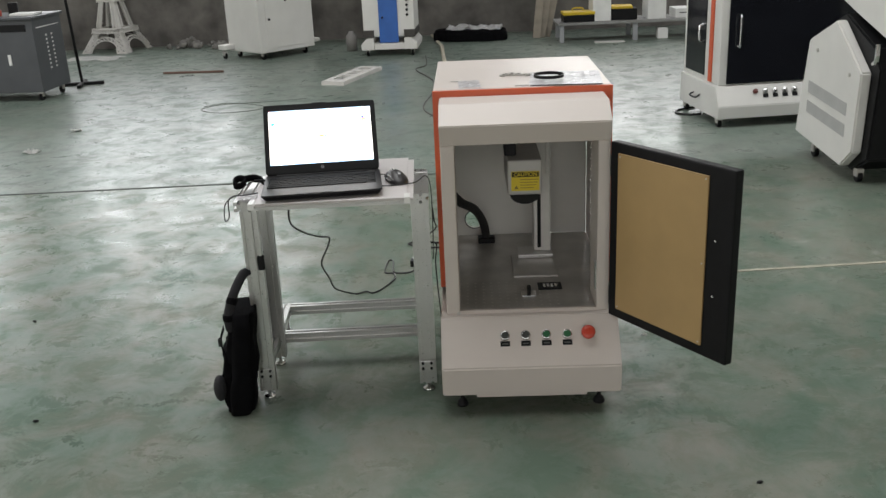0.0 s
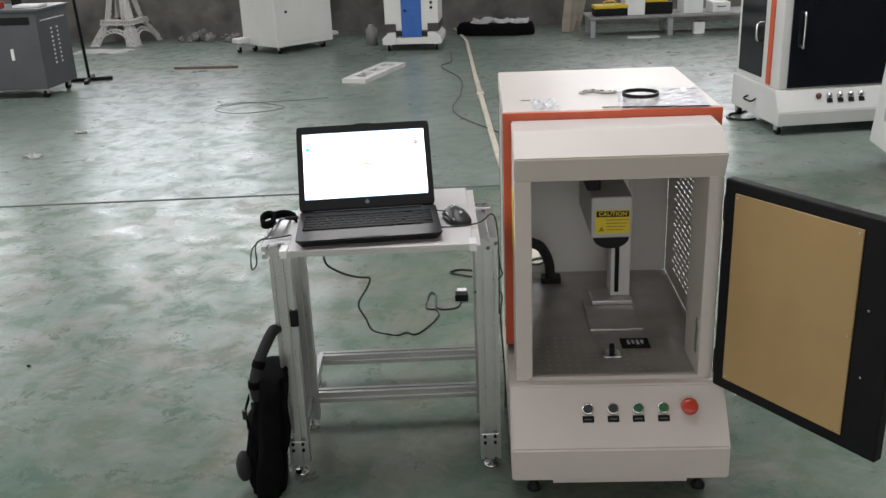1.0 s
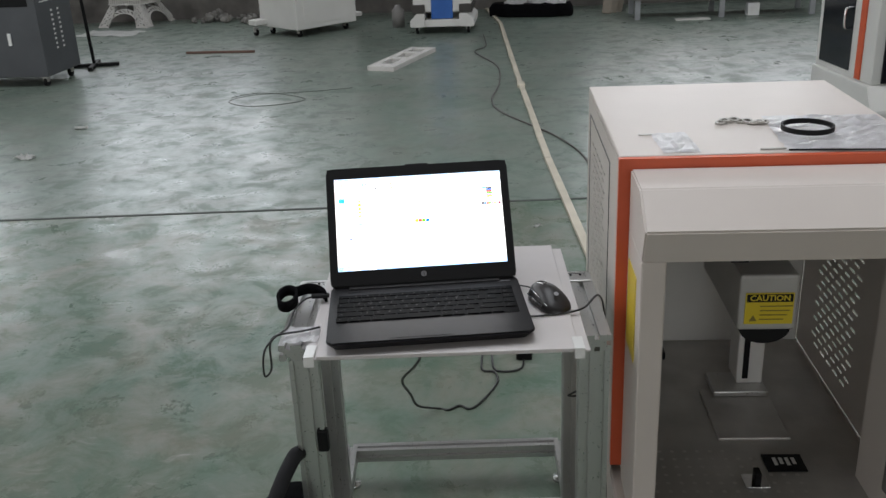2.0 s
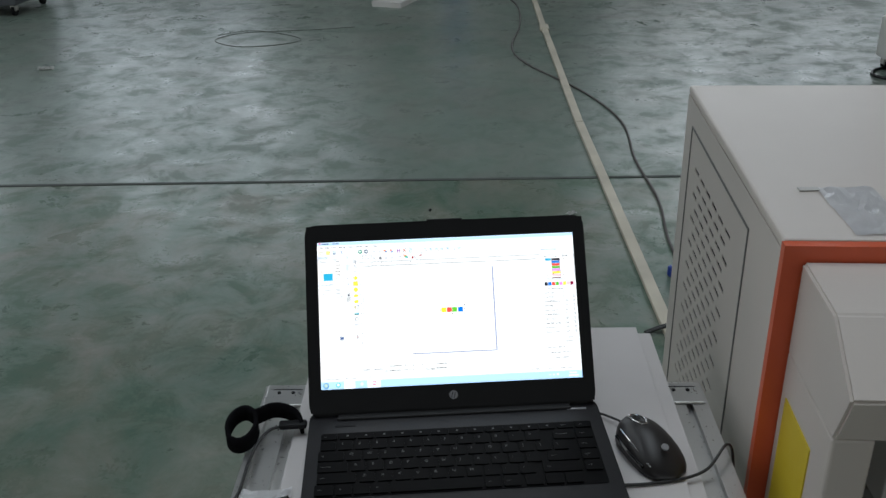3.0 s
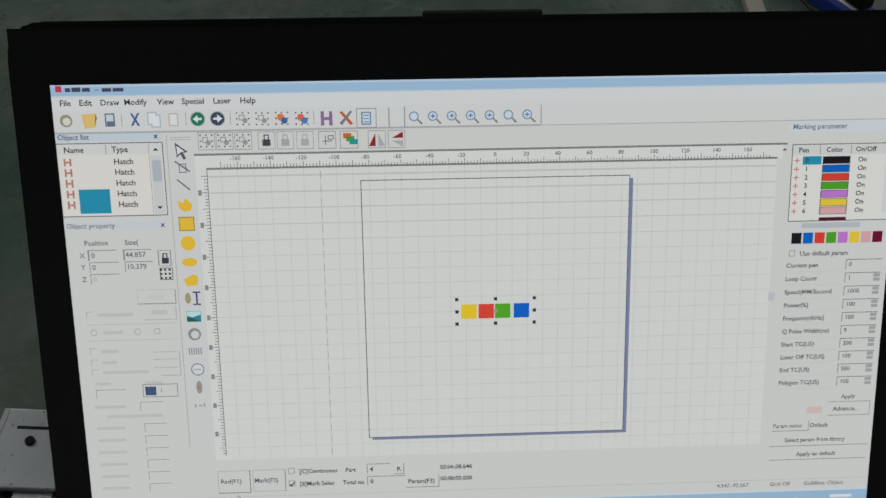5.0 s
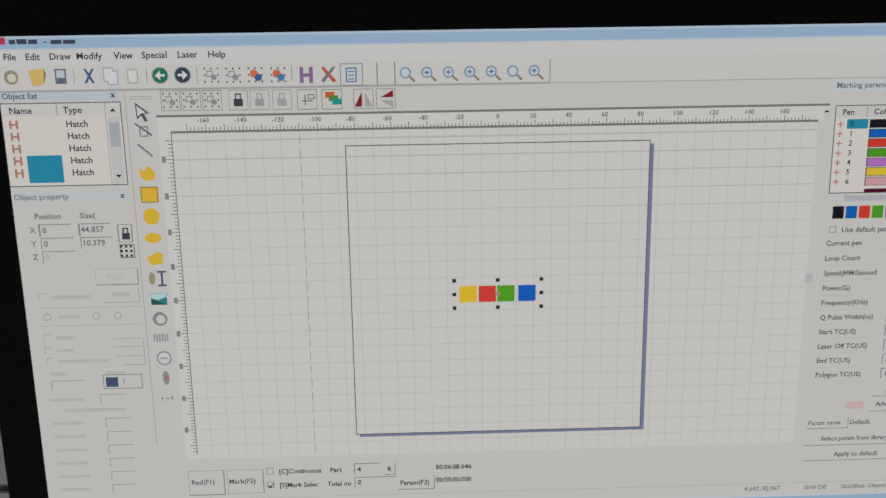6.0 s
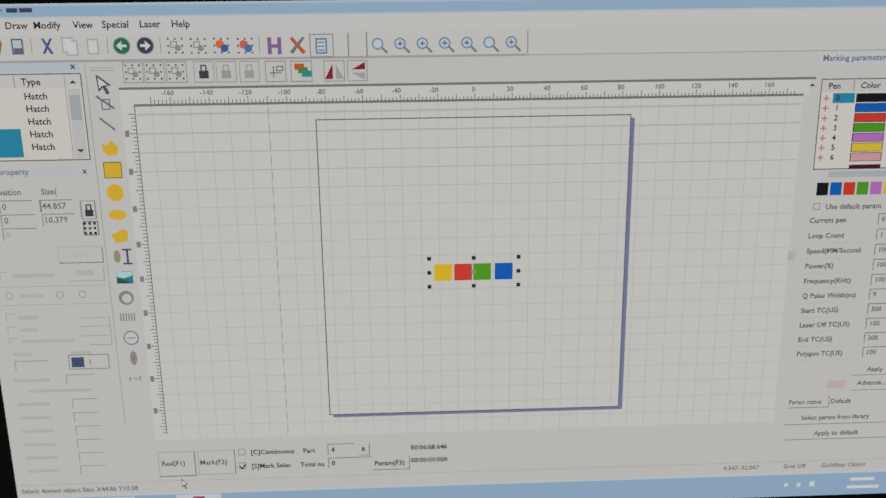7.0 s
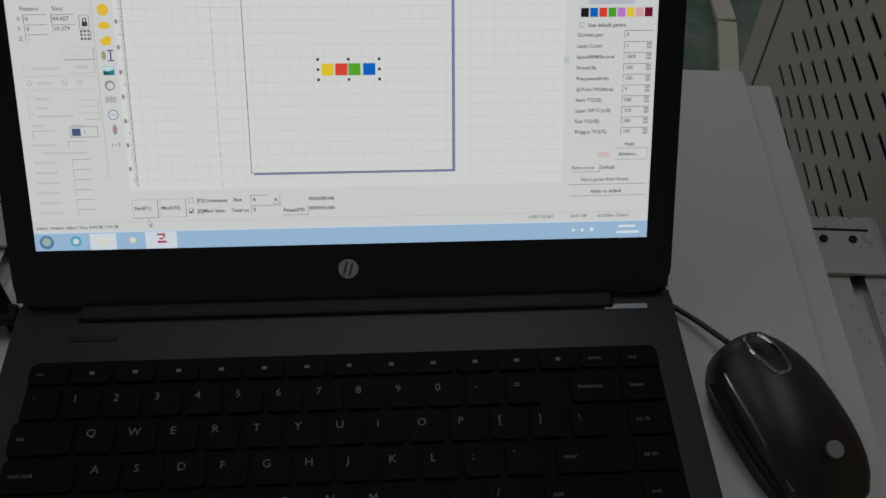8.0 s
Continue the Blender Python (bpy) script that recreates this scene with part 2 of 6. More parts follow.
def spline(points, steps=8):
    pts = [Vector(p) for p in points]
    out = []
    for i in range(len(pts) - 1):
        p0, p1, p2, p3 = pts[max(i - 1, 0)], pts[i], pts[i + 1], pts[min(i + 2, len(pts) - 1)]
        for k in range(steps):
            s = k / steps
            out.append(0.5 * ((2 * p1) + (p2 - p0) * s + (2 * p0 - 5 * p1 + 4 * p2 - p3) * s * s + (3 * p1 - p0 - 3 * p2 + p3) * s ** 3))
    out.append(pts[-1])
    return out


def tube(points, r, seg=8, steps=8, bm=None, ridges=0.0):
    bm = bm or bmesh.new()
    line = spline(points, steps) if steps else [Vector(p) for p in points]
    rings, side = [], None
    for i, p in enumerate(line):
        d = (line[min(i + 1, len(line) - 1)] - line[max(i - 1, 0)]).normalized()
        if side is None:
            side = d.orthogonal().normalized()
        side = (side - d * side.dot(d)).normalized()
        up = d.cross(side)
        rr = r * (1 + (ridges if i % 2 else 0))
        rings.append([bm.verts.new(p + rr * (math.cos(2 * math.pi * k / seg) * side + math.sin(2 * math.pi * k / seg) * up)) for k in range(seg)])
    for a, b in zip(rings, rings[1:]):
        for k in range(seg):
            bm.faces.new((a[k], a[(k + 1) % seg], b[(k + 1) % seg], b[k]))
    bm.faces.new(rings[0][::-1])
    bm.faces.new(rings[-1])
    return bm


def lathe(profile, seg=28, m=None):
    bm = bmesh.new()
    rings = [[bm.verts.new((r * math.cos(2 * math.pi * k / seg), r * math.sin(2 * math.pi * k / seg), z)) for k in range(seg)] for r, z in profile]
    for a, b in zip(rings, rings[1:]):
        for k in range(seg):
            bm.faces.new((a[k], a[(k + 1) % seg], b[(k + 1) % seg], b[k]))
    bm.faces.new(rings[0][::-1])
    bm.faces.new(rings[-1])
    bmesh.ops.recalc_face_normals(bm, faces=bm.faces)
    if m:
        bmesh.ops.transform(bm, matrix=m, verts=bm.verts)
    return bm


def rounded(x0, x1, y0, y1, r, seg=5):
    """The outline of a rounded rectangle."""
    out = []
    for cx, cy, a in ((x1 - r, y1 - r, 0), (x0 + r, y1 - r, 90), (x0 + r, y0 + r, 180), (x1 - r, y0 + r, 270)):
        for k in range(seg + 1):
            t = radians(a + 90 * k / seg)
            out.append((cx + r * math.cos(t), cy + r * math.sin(t)))
    return out


def sheet_with_holes(u0, u1, v0, v1, holes, place):
    """A flat sheet with rectangular holes: an even grid cut by the holes' edges. place maps (u, v) to a point."""
    us = sorted({u0, u1, *(h[0] for h in holes), *(h[1] for h in holes)})
    vs = sorted({v0, v1, *(h[2] for h in holes), *(h[3] for h in holes)})
    bm, made = bmesh.new(), {}

    def vert(i, j):
        if (i, j) not in made:
            made[i, j] = bm.verts.new(place(us[i], vs[j]))
        return made[i, j]

    for i in range(len(us) - 1):
        for j in range(len(vs) - 1):
            cu, cv = (us[i] + us[i + 1]) / 2, (vs[j] + vs[j + 1]) / 2
            if any(h[0] < cu < h[1] and h[2] < cv < h[3] for h in holes):
                continue
            bm.faces.new((vert(i, j), vert(i + 1, j), vert(i + 1, j + 1), vert(i, j + 1)))
    return bm


def sheet_with_round_hole(u0, u1, v0, v1, cu, cv, r, place, th=0.0, seg=32):
    """A flat sheet with one round hole."""
    bm = sheet_with_holes(u0, u1, v0, v1, [(cu - r, cu + r, cv - r, cv + r)], place)
    inner, outer = [], []
    for k in range(seg):
        a = math.tau * k / seg
        c, s = math.cos(a), math.sin(a)
        q = r / max(abs(c), abs(s))
        inner.append(bm.verts.new(place(cu + r * 0.985 * c, cv + r * 0.985 * s)))
        outer.append(bm.verts.new(place(cu + q * c, cv + q * s)))
    for k in range(seg):
        n = (k + 1) % seg
        bm.faces.new((inner[k], outer[k], outer[n], inner[n]))
    if th:
        bmesh.ops.remove_doubles(bm, verts=bm.verts[:], dist=0.0002)
        bmesh.ops.recalc_face_normals(bm, faces=bm.faces[:])
        bmesh.ops.solidify(bm, geom=bm.faces[:], thickness=th)
    return bm


def letters(text, size, bold=0.0):
    """Text as a flat bmesh, in the built-in font, centred at the origin."""
    cu = bpy.data.curves.new("letters", "FONT")
    cu.body, cu.size, cu.align_x, cu.align_y, cu.offset = text, size, "LEFT", "CENTER", bold
    cu.resolution_u = 2
    ob = bpy.data.objects.new("letters", cu)
    scene.collection.objects.link(ob)
    me = ob.to_mesh()
    bm = bmesh.new()
    bm.from_mesh(me)
    ob.to_mesh_clear()
    bpy.data.objects.remove(ob)
    bpy.data.curves.remove(cu)
    return bm

# ---------------------------------------------------------------- the hall
def joint_y(x):
    """The seam between the two floor slabs runs a little askew."""
    return 5.449 + 0.043 * x


floor = part("floor", sheet_with_holes(HALL_L, HALL_R, 5.45, WALL_Y + 0.3, [], lambda u, v: (u, joint_y(u) if v < 6 else v, 0)), FLOOR)
tagged(floor, "worn glossy green epoxy floor with pale scuffs", "floor", kind="structure")
floor2 = part("floor", sheet_with_holes(HALL_L, HALL_R, HALL_F, 5.45, [], lambda u, v: (u, joint_y(u) if v > 5 else v, 0)), FLOOR_NEAR)
tagged(floor2, "worn green epoxy floor with brownish wear and scratches", "floor", kind="structure")


def wall_with_windows(name, y0, y1, windows, material, label):
    bm = bmesh.new()
    xs = sorted({HALL_L, HALL_R, *(w[0] for w in windows), *(w[1] for w in windows)})
    for a, b in zip(xs, xs[1:]):
        w = [w for w in windows if w[0] <= a and b <= w[1]]
        if not w:
            add_box(bm, a, b, y0, y1, -0.1, HALL_H)
        else:
            if w[0][2] > 0:
                add_box(bm, a, b, y0, y1, -0.1, w[0][2])
            add_box(bm, a, b, y0, y1, w[0][3], HALL_H)
    return tagged(part(name, bm, material), label, "wall", kind="structure")


wall_with_windows("wall_north", WALL_Y, WALL_Y + 0.24, BACK_WINDOWS, CONCRETE, "dark stained rendered wall with high windows")
wall_with_windows("wall_south", HALL_F - 0.24, HALL_F, FRONT_WINDOWS, WALLPAINT, "plain off-white wall with wide openings")
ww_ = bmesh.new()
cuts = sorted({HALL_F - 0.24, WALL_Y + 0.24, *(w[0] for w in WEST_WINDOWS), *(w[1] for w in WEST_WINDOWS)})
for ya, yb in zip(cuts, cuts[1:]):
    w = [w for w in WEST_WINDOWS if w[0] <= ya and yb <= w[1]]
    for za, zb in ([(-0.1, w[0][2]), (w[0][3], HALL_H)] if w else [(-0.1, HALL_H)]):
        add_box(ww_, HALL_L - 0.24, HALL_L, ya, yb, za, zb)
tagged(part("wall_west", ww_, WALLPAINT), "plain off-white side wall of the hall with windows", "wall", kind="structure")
tagged(part("wall_east", box(HALL_R, HALL_R + 0.24, HALL_F - 0.24, WALL_Y + 0.24, -0.1, HALL_H), WALLPAINT), "plain off-white side wall of the hall", "wall", kind="structure")
cb_ = bmesh.new()
cuts = sorted({HALL_L - 0.24, HALL_R + 0.24, *(w[0] for w in SKYLIGHTS), *(w[1] for w in SKYLIGHTS)})
for xa, xb in zip(cuts, cuts[1:]):
    w = [w for w in SKYLIGHTS if w[0] <= xa and xb <= w[1]]
    for ya, yb in ([(HALL_F - 0.24, w[0][2]), (w[0][3], WALL_Y + 0.24)] if w else [(HALL_F - 0.24, WALL_Y + 0.24)]):
        add_box(cb_, xa, xb, ya, yb, HALL_H, HALL_H + 0.15)
tagged(part("ceiling", cb_, CEILING), "plain sheet ceiling of the hall with skylights", "ceiling", kind="structure")
for n, (x0, x1, z0, z1) in enumerate(BACK_WINDOWS):
    win = thing("window_%d" % (n + 1), pose((x0 + x1) / 2, WALL_Y + 0.1, z0), "wide grey-framed hall window letting in daylight", "window", kind="structure")
    w, h = (x1 - x0) / 2, z1 - z0
    fb = bmesh.new()
    for a, b, c, d in ((-w, w, 0, 0.07), (-w, w, h - 0.07, h), (-w, -w + 0.07, 0.07, h - 0.07), (w - 0.07, w, 0.07, h - 0.07)):
        add_box(fb, a, b, -0.03, 0.03, c, d)
    part("window_frame", fb, FRAME_G, win)
    part("mullion", box(-0.07, 0.07, -0.028, 0.028, 0.07, h - 0.07), FRAME_G, win)
    part("transom", box(-w + 0.07, w - 0.07, -0.026, 0.026, h * 0.66 - 0.03, h * 0.66 + 0.03), FRAME_G, win)

# joints of the floor slabs, slightly sunk dark lines with a pale edge
JOINT = mat("floor_joint", (0.07, 0.075, 0.07), 0.8)
JOINT_PALE = mat("floor_joint_filler", (0.40, 0.38, 0.30), 0.8, vary=0.3)
tagged(part("floor_joint", box(HALL_L, 1.4, -0.008, 0.010, -0.004, 0.0025, 0, 2, pose(0, 5.449, 0, 0, 0, math.degrees(math.atan(0.043)))), JOINT), "dark expansion joint in the green floor", "floor joint", kind="structure")
tagged(part("floor_joint", box(-0.45, 6.0, -0.010, 0.010, -0.004, 0.0025, 0, 2, pose(1.462, 3.792, 0, 0, 0, 3.85)), JOINT_PALE), "pale filled joint in the green floor", "floor joint", kind="structure")

# ---------------------------------------------------------------- the laser engraving cabinet
MX, MY, MYAW = 0.5438, 2.7035, -0.46
mach = thing("engraving_machine", pose(MX, MY, 0, 0, 0, MYAW), "white enclosed laser engraving machine with orange trim, its door open", "machine")
HW = 0.2612                       # half width
# plinth with the sloped control panel
plinth = part("base", prism([(0.0, 0.068), (0.0, 0.154), (0.10, 0.274), (0.855, 0.274), (0.855, 0.068)], -HW, HW, "x", 0.004), WHITE, mach, "white powder-coated base with a sloped control panel")
part("skirt", box(-HW + 0.10, HW - 0.10, 0.004, 0.02, 0.060, 0.0735), WHITE, mach)
for sx in (-1, 1):
    for fy in (0.07, 0.77):
        foot = part("foot", lathe([(0.006, 0.072), (0.006, 0.022), (0.012, 0.018), (0.018, 0.006), (0.017, 0.0)], 16, pose(sx * 0.205, fy, 0)), BLACK, mach, "black levelling foot", True)
        part("bracket", box(sx * 0.205 - 0.04, sx * 0.205 + 0.04, fy - 0.05, fy + 0.04, 0.060, 0.0735, 0.003), WHITE, foot)
# body shell: sides, back, roof
OX0, OX1 = -0.203, 0.202


def side_panel(x, z0, rows):
    """A side sheet with staggered rows of level vent slots cut through it."""
    bm = bmesh.new()
    a, b = x - 0.0008, x + 0.0008
    y0, y1, dz, pitch, long, tall = 0.500, 0.770, 0.0196, 0.0436, 0.0300, 0.0060
    z1 = z0 + dz * rows
    add_box(bm, a, b, 0.300, y0, 0.274, 0.904)
    add_box(bm, a, b, y1, 0.860, 0.274, 0.904)
    add_box(bm, a, b, y0, y1, 0.274, z0)
    add_box(bm, a, b, y0, y1, z1, 0.904)
    for r in range(rows):
        z = z0 + r * dz
        add_box(bm, a, b, y0, y1, z + tall, z + dz)
        first = 0.509 + (0 if r % 2 else pitch / 2)
        at = y0
        for n in range(6 if r % 2 else 5):
            k = first + n * pitch
            add_box(bm, a, b, at, k, z, z + tall)
            at = k + long
        add_box(bm, a, b, at, y1, z, z + tall)
    return bm


part("side_panel", side_panel(-HW + 0.001, 0.3226, 26), WHITE, mach, "white side panel with staggered vent slots")
part("side_panel", side_panel(HW - 0.001, 0.3226, 26), WHITE, mach, "white side panel with staggered vent slots")
# border seam of the removable vent panel
seam = bmesh.new()
for a, b, c, d in ((0.427, 0.430, 0.285, 0.868), (0.8035, 0.806, 0.285, 0.868), (0.430, 0.8035, 0.865, 0.868)):
    add_box(seam, -HW - 0.0012, -HW + 0.0005, a, b, c, d)
part("panel_edge", seam, mat("panel_gap", (0.16, 0.155, 0.15), 0.6), mach)
part("back_panel", sheet_with_round_hole(-HW + 0.004, HW - 0.004, 0.274, 0.904, -0.150, 0.340, 0.036, lambda u, v: (u, 0.857, v), 0.003), WHITE, mach)
part("top_panel", box(-HW, HW, 0.296, 0.860, 0.904, 0.917, 0.003), WHITE, mach, "white steel top panel")
# orange trim round the body's front
trim = prism([(-HW - 0.002, 0.30), (-HW - 0.002, 0.9155), (HW + 0.002, 0.9155), (HW + 0.002, 0.30), (HW - 0.022, 0.30), (HW - 0.022, 0.889), (-HW + 0.022, 0.889), (-HW + 0.022, 0.30)], 0.283, 0.2955, "y")
part("trim", trim, ORANGE, mach, "bright orange painted trim")
# front housing: hood over a framed opening
hood = prism([(0.282, 0.8985), (0.176, 0.897), (0.102, 0.849), (0.126, 0.789), (0.282, 0.789)], -HW + 0.018, HW - 0.024, "x", 0.003)
part("hood", hood, WHITE, mach, "white folded steel hood")
jl = box(-HW + 0.018, OX0, 0.126, 0.282, 0.274, 0.790, 0.003)
part("door_post", jl, WHITE, mach)
jr = box(OX1, HW - 0.024, 0.126, 0.282, 0.274, 0.790, 0.003)
part("door_post", jr, WHITE, mach)
part("threshold", box(OX0, OX1, 0.126, 0.140, 0.274, 0.284, 0.001), WHITE, mach)
part("side_sticker", box(-HW + 0.0165, -HW + 0.0182, 0.172, 0.262, 0.585, 0.742), YELLOW, mach, "yellow warning sticker on the housing side")
part("latch", cyl(0.006, 0.006, 0, 0.006, pose(OX0 - 0.004, 0.126, 0.277, 90, 0, 0), 12), STEEL, mach)
part("latch_plate", box(OX1 - 0.004, OX1 + 0.0005, 0.138, 0.158, 0.335, 0.425, 0.001), CHROME, mach)
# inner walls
# added black sheet: gives the vent slots the dark of an unlit gap
part("vent_dark_backing", box(-HW + 0.008, -HW + 0.011, 0.47, 0.80, 0.29, 0.85), FABRIC, mach, "added black sheet standing in for the shade behind the vents")
part("inner_wall", box(-HW + 0.020, -HW + 0.024, 0.30, 0.847, 0.283, 0.884), INNER, mach)
part("inner_back", sheet_with_round_hole(-HW + 0.03, HW - 0.008, 0.276, 0.90, -0.150, 0.340, 0.036, lambda u, v: (u, 0.847, v)), INNER, mach)
part("access_hole_rim", tube([(-0.150 + 0.036 * math.cos(a), 0.846, 0.338 + 0.036 * math.sin(a)) for a in (k * math.tau / 16 for k in range(17))], 0.0016, 6, 2), BLACK, mach, "rubber rim of the round cable opening")
part("inner_ceiling", box(-HW + 0.03, HW - 0.008, 0.30, 0.847, 0.885, 0.9), INNER, mach)
part("work_plate", box(-HW + 0.03, HW - 0.012, 0.140, 0.845, 0.274, 0.2765, 0.001), STEEL, mach, "perforated machined steel work plate")
# threaded holes in the work plate
hole_me = None
for i in range(13):
    for j in range(9):
        x, y = -0.205 + i * 0.025, 0.15 + j * 0.0265
        if -0.02 < x < 0.10 and j > 7:
            continue
        if hole_me is None:
            h = part("threaded_hole", cyl(0.0042, 0.0042, 0.2762, 0.2768, None, 10), mat("hole_rim", (0.62, 0.60, 0.57), 0.3, 0.7), mach)
            hole_me = h.data
        else:
            h = new("threaded_hole", hole_me)
            h.parent = mach
        h.location = (x, y, 0)
part("slide_plate", box(-0.03, 0.115, 0.400, 0.596, 0.2765, 0.283, 0.002), STEEL, mach)
part("column_foot", box(-0.006, 0.112, 0.562, 0.65, 0.2835, 0.296, 0.002), ALU, mach, "aluminium foot of the lifting column")
part("column", box(0.050, 0.107, 0.598, 0.673, 0.296, 0.88, 0.004), INNER, mach, "pale grey lifting column")
part("column_slot", box(0.062, 0.074, 0.595, 0.5985, 0.31, 0.88), BLACK, mach)
head = part("laser_head", box(-0.049, 0.054, 0.262, 0.547, 0.598, 0.705, 0.006), mat("head_grey", (0.43, 0.42, 0.40), 0.4, 0.1), mach, "pale grey laser head with a yellow warning label")
part("head_bracket", box(-0.055, -0.020, 0.315, 0.46, 0.706, 0.80, 0.004), BLACK, mach)
part("arm", box(-0.04, 0.09, 0.547, 0.590, 0.58, 0.74, 0.004), INNER, mach)
lensb = prism([(0.045 * math.cos(radians(a)), -0.030 * math.sin(radians(a))) for a in range(0, 181, 15)], 0.272, 0.35, "y")
bmesh.ops.translate(lensb, vec=(0.003, 0, 0.597), verts=lensb.verts)
part("lens_guard", lensb, BLACK, head)
lab = part("warning_label", box(-0.038, 0.046, 0.2595, 0.2615, 0.612, 0.672), YELLOW, head, "yellow and black caution label")
part("label_header", box(-0.036, 0.044, 0.2585, 0.2596, 0.655, 0.670), BLACK, lab)
tx = letters("CAUTION", 0.0155, 0.0003)
bmesh.ops.transform(tx, matrix=pose(-0.031, 0.2582, 0.6625, 90, 0, 0), verts=tx.verts)
part("label_text", tx, YELLOW, lab)
tb = bmesh.new()
for k, (a, b) in enumerate(((-0.012, 0.044), (-0.012, 0.040), (-0.012, 0.036), (-0.012, 0.030))):
    add_box(tb, a, b, 0.2586, 0.2594, 0.646 - k * 0.0085, 0.6478 - k * 0.0085)
prism([(-0.030, 0.618), (-0.016, 0.618), (-0.023, 0.630)], 0.2586, 0.2594, "y", 0, tb)
part("label_lines", tb, mat("faded_print", (0.20, 0.15, 0.02), 0.5), lab)
hose = part("hose", tube([(-0.228, 0.46, 0.56), (-0.194, 0.53, 0.50), (-0.150, 0.64, 0.44), (-0.120, 0.73, 0.36), (-0.110, 0.77, 0.285)], 0.014, 10, 14, ridges=0.12), RUBBER, mach, "black corrugated hose", True)
part("hose_socket", box(-0.140, -0.080, 0.745, 0.790, 0.2765, 0.296, 0.003), BLACK, mach)
fx = part("part_fixture", box(-0.014, 0.032, 0.236, 0.28, 0.2775, 0.281, 0.001), CHROME, mach)
part("stop_block", box(0.004, 0.016, 0.243, 0.266, 0.2812, 0.306, 0.002), BLACK, fx)
pl = part("plate_label", box(0.042, 0.117, 0.290, 0.346, 0.2775, 0.2800), BLACK, mach, "black plate with pale markings")
pb = bmesh.new()
for k in range(4):
    add_box(pb, 0.059 + k * 0.012, 0.066 + k * 0.012, 0.308 + 0.004 * (k % 2), 0.334, 0.2802, 0.2806)
part("plate_marks", pb, LABEL_WHITE, pl)
# push buttons on the sloped panel
tilt = math.degrees(math.atan2(0.120, 0.10))
for k in range(5):
    px = -0.0735 + k * 0.0606
    s = 0.62
    base = pose(px, 0.10 * s, 0.154 + 0.120 * s, tilt, 0, 0)
    if k < 4:
        b = part("push_button", lathe([(0.0145, 0.0), (0.0145, 0.006), (0.012, 0.0085), (0.0105, 0.0085)], 24, base), CHROME, mach, "round push button with a chrome bezel", True)
        part("button_cap", cyl(0.0105, 0.0100, 0.004, 0.0105, base, 20, 0.001), DARK_CAP if k < 2 else GREEN_CAP, b)
        plate = part("button_plate", box(px - 0.014, px + 0.014, -0.008, 0.008, -0.0004, 0.0014, 0, 2, pose(0, 0.10 * s, 0.154 + 0.120 * s, tilt, 0, 0) @ pose(0, -0.024, 0)), BLACK, b)
        part("button_lines", box(px - 0.009, px + 0.009, -0.001, 0.0018, 0.0015, 0.0018, 0, 2, pose(0, 0.10 * s, 0.154 + 0.120 * s, tilt, 0, 0) @ pose(0, -0.025, 0)), LEGEND, b)
    else:
        b = part("emergency_button", lathe([(0.013, 0.0), (0.013, 0.012), (0.020, 0.014), (0.0205, 0.022), (0.017, 0.026), (0.006, 0.0268)], 28, base), RED, mach, "red mushroom emergency stop button", True)
        part("cap_centre", lathe([(0.0095, 0.0262), (0.0095, 0.0274), (0.002, 0.0276)], 20, base), RED, b)
# the open door
HINGE = Vector((0.243, 0.113, 0))
door_m = pose(HINGE.x, HINGE.y, 0, 0, 0, -55.1)
DWID = 0.4365
door = part("door", box(0, DWID, -0.012, 0.016, 0.270, 0.792, 0.004), BLACK, mach, "black framed door standing open")
door.matrix_basis = door_m
part("door_panel", box(0.034, DWID - 0.082, -0.0165, -0.0115, 0.300, 0.764, 0.0015), KRAFT, door, "tan protective film over the door window")
for hx, hz in ((DWID - 0.052, 0.60), (DWID - 0.052, 0.45)):
    part("screw", cyl(0.0035, 0.003, 0, 0.003, pose(hx, -0.0125, hz, 90, 0, 0), 10), CHROME, door)
for hx, hz in ((0.042, 0.755), (0.042, 0.309), (DWID - 0.090, 0.755), (DWID - 0.090, 0.309), (DWID - 0.090, 0.53)):
    part("rivet", cyl(0.0026, 0.002, 0, 0.002, pose(hx, -0.0166, hz, 90, 0, 0), 10), STEEL, door)
for hz in (0.33, 0.72):
    part("hinge", cyl(0.006, 0.006, hz - 0.03, hz + 0.03, pose(0.0, -0.004, 0), 12), BLACK, door)
# left-over things on the machine's roof
TOPZ = 0.9175


def on_top(x, y, yaw=0.0, z=TOPZ):
    return pose(MX, MY, 0, 0, 0, MYAW) @ pose(x, y, z, 0, 0, yaw)


def crumpled(w, d, n, h, seed):
    bm = bmesh.new()
    rnd = random.Random(seed)
    g = [[bm.verts.new((w * (i / n - 0.5) + rnd.uniform(-1, 1) * w * 0.01, d * (j / n - 0.5) + rnd.uniform(-1, 1) * d * 0.012, 0.0006 + h * rnd.random() ** 2)) for j in range(n + 1)] for i in range(n + 1)]
    top = [bm.faces.new((g[i][j], g[i + 1][j], g[i + 1][j + 1], g[i][j + 1])) for i in range(n) for j in range(n)]
    bmesh.ops.solidify(bm, geom=top, thickness=0.0005)
    return bm


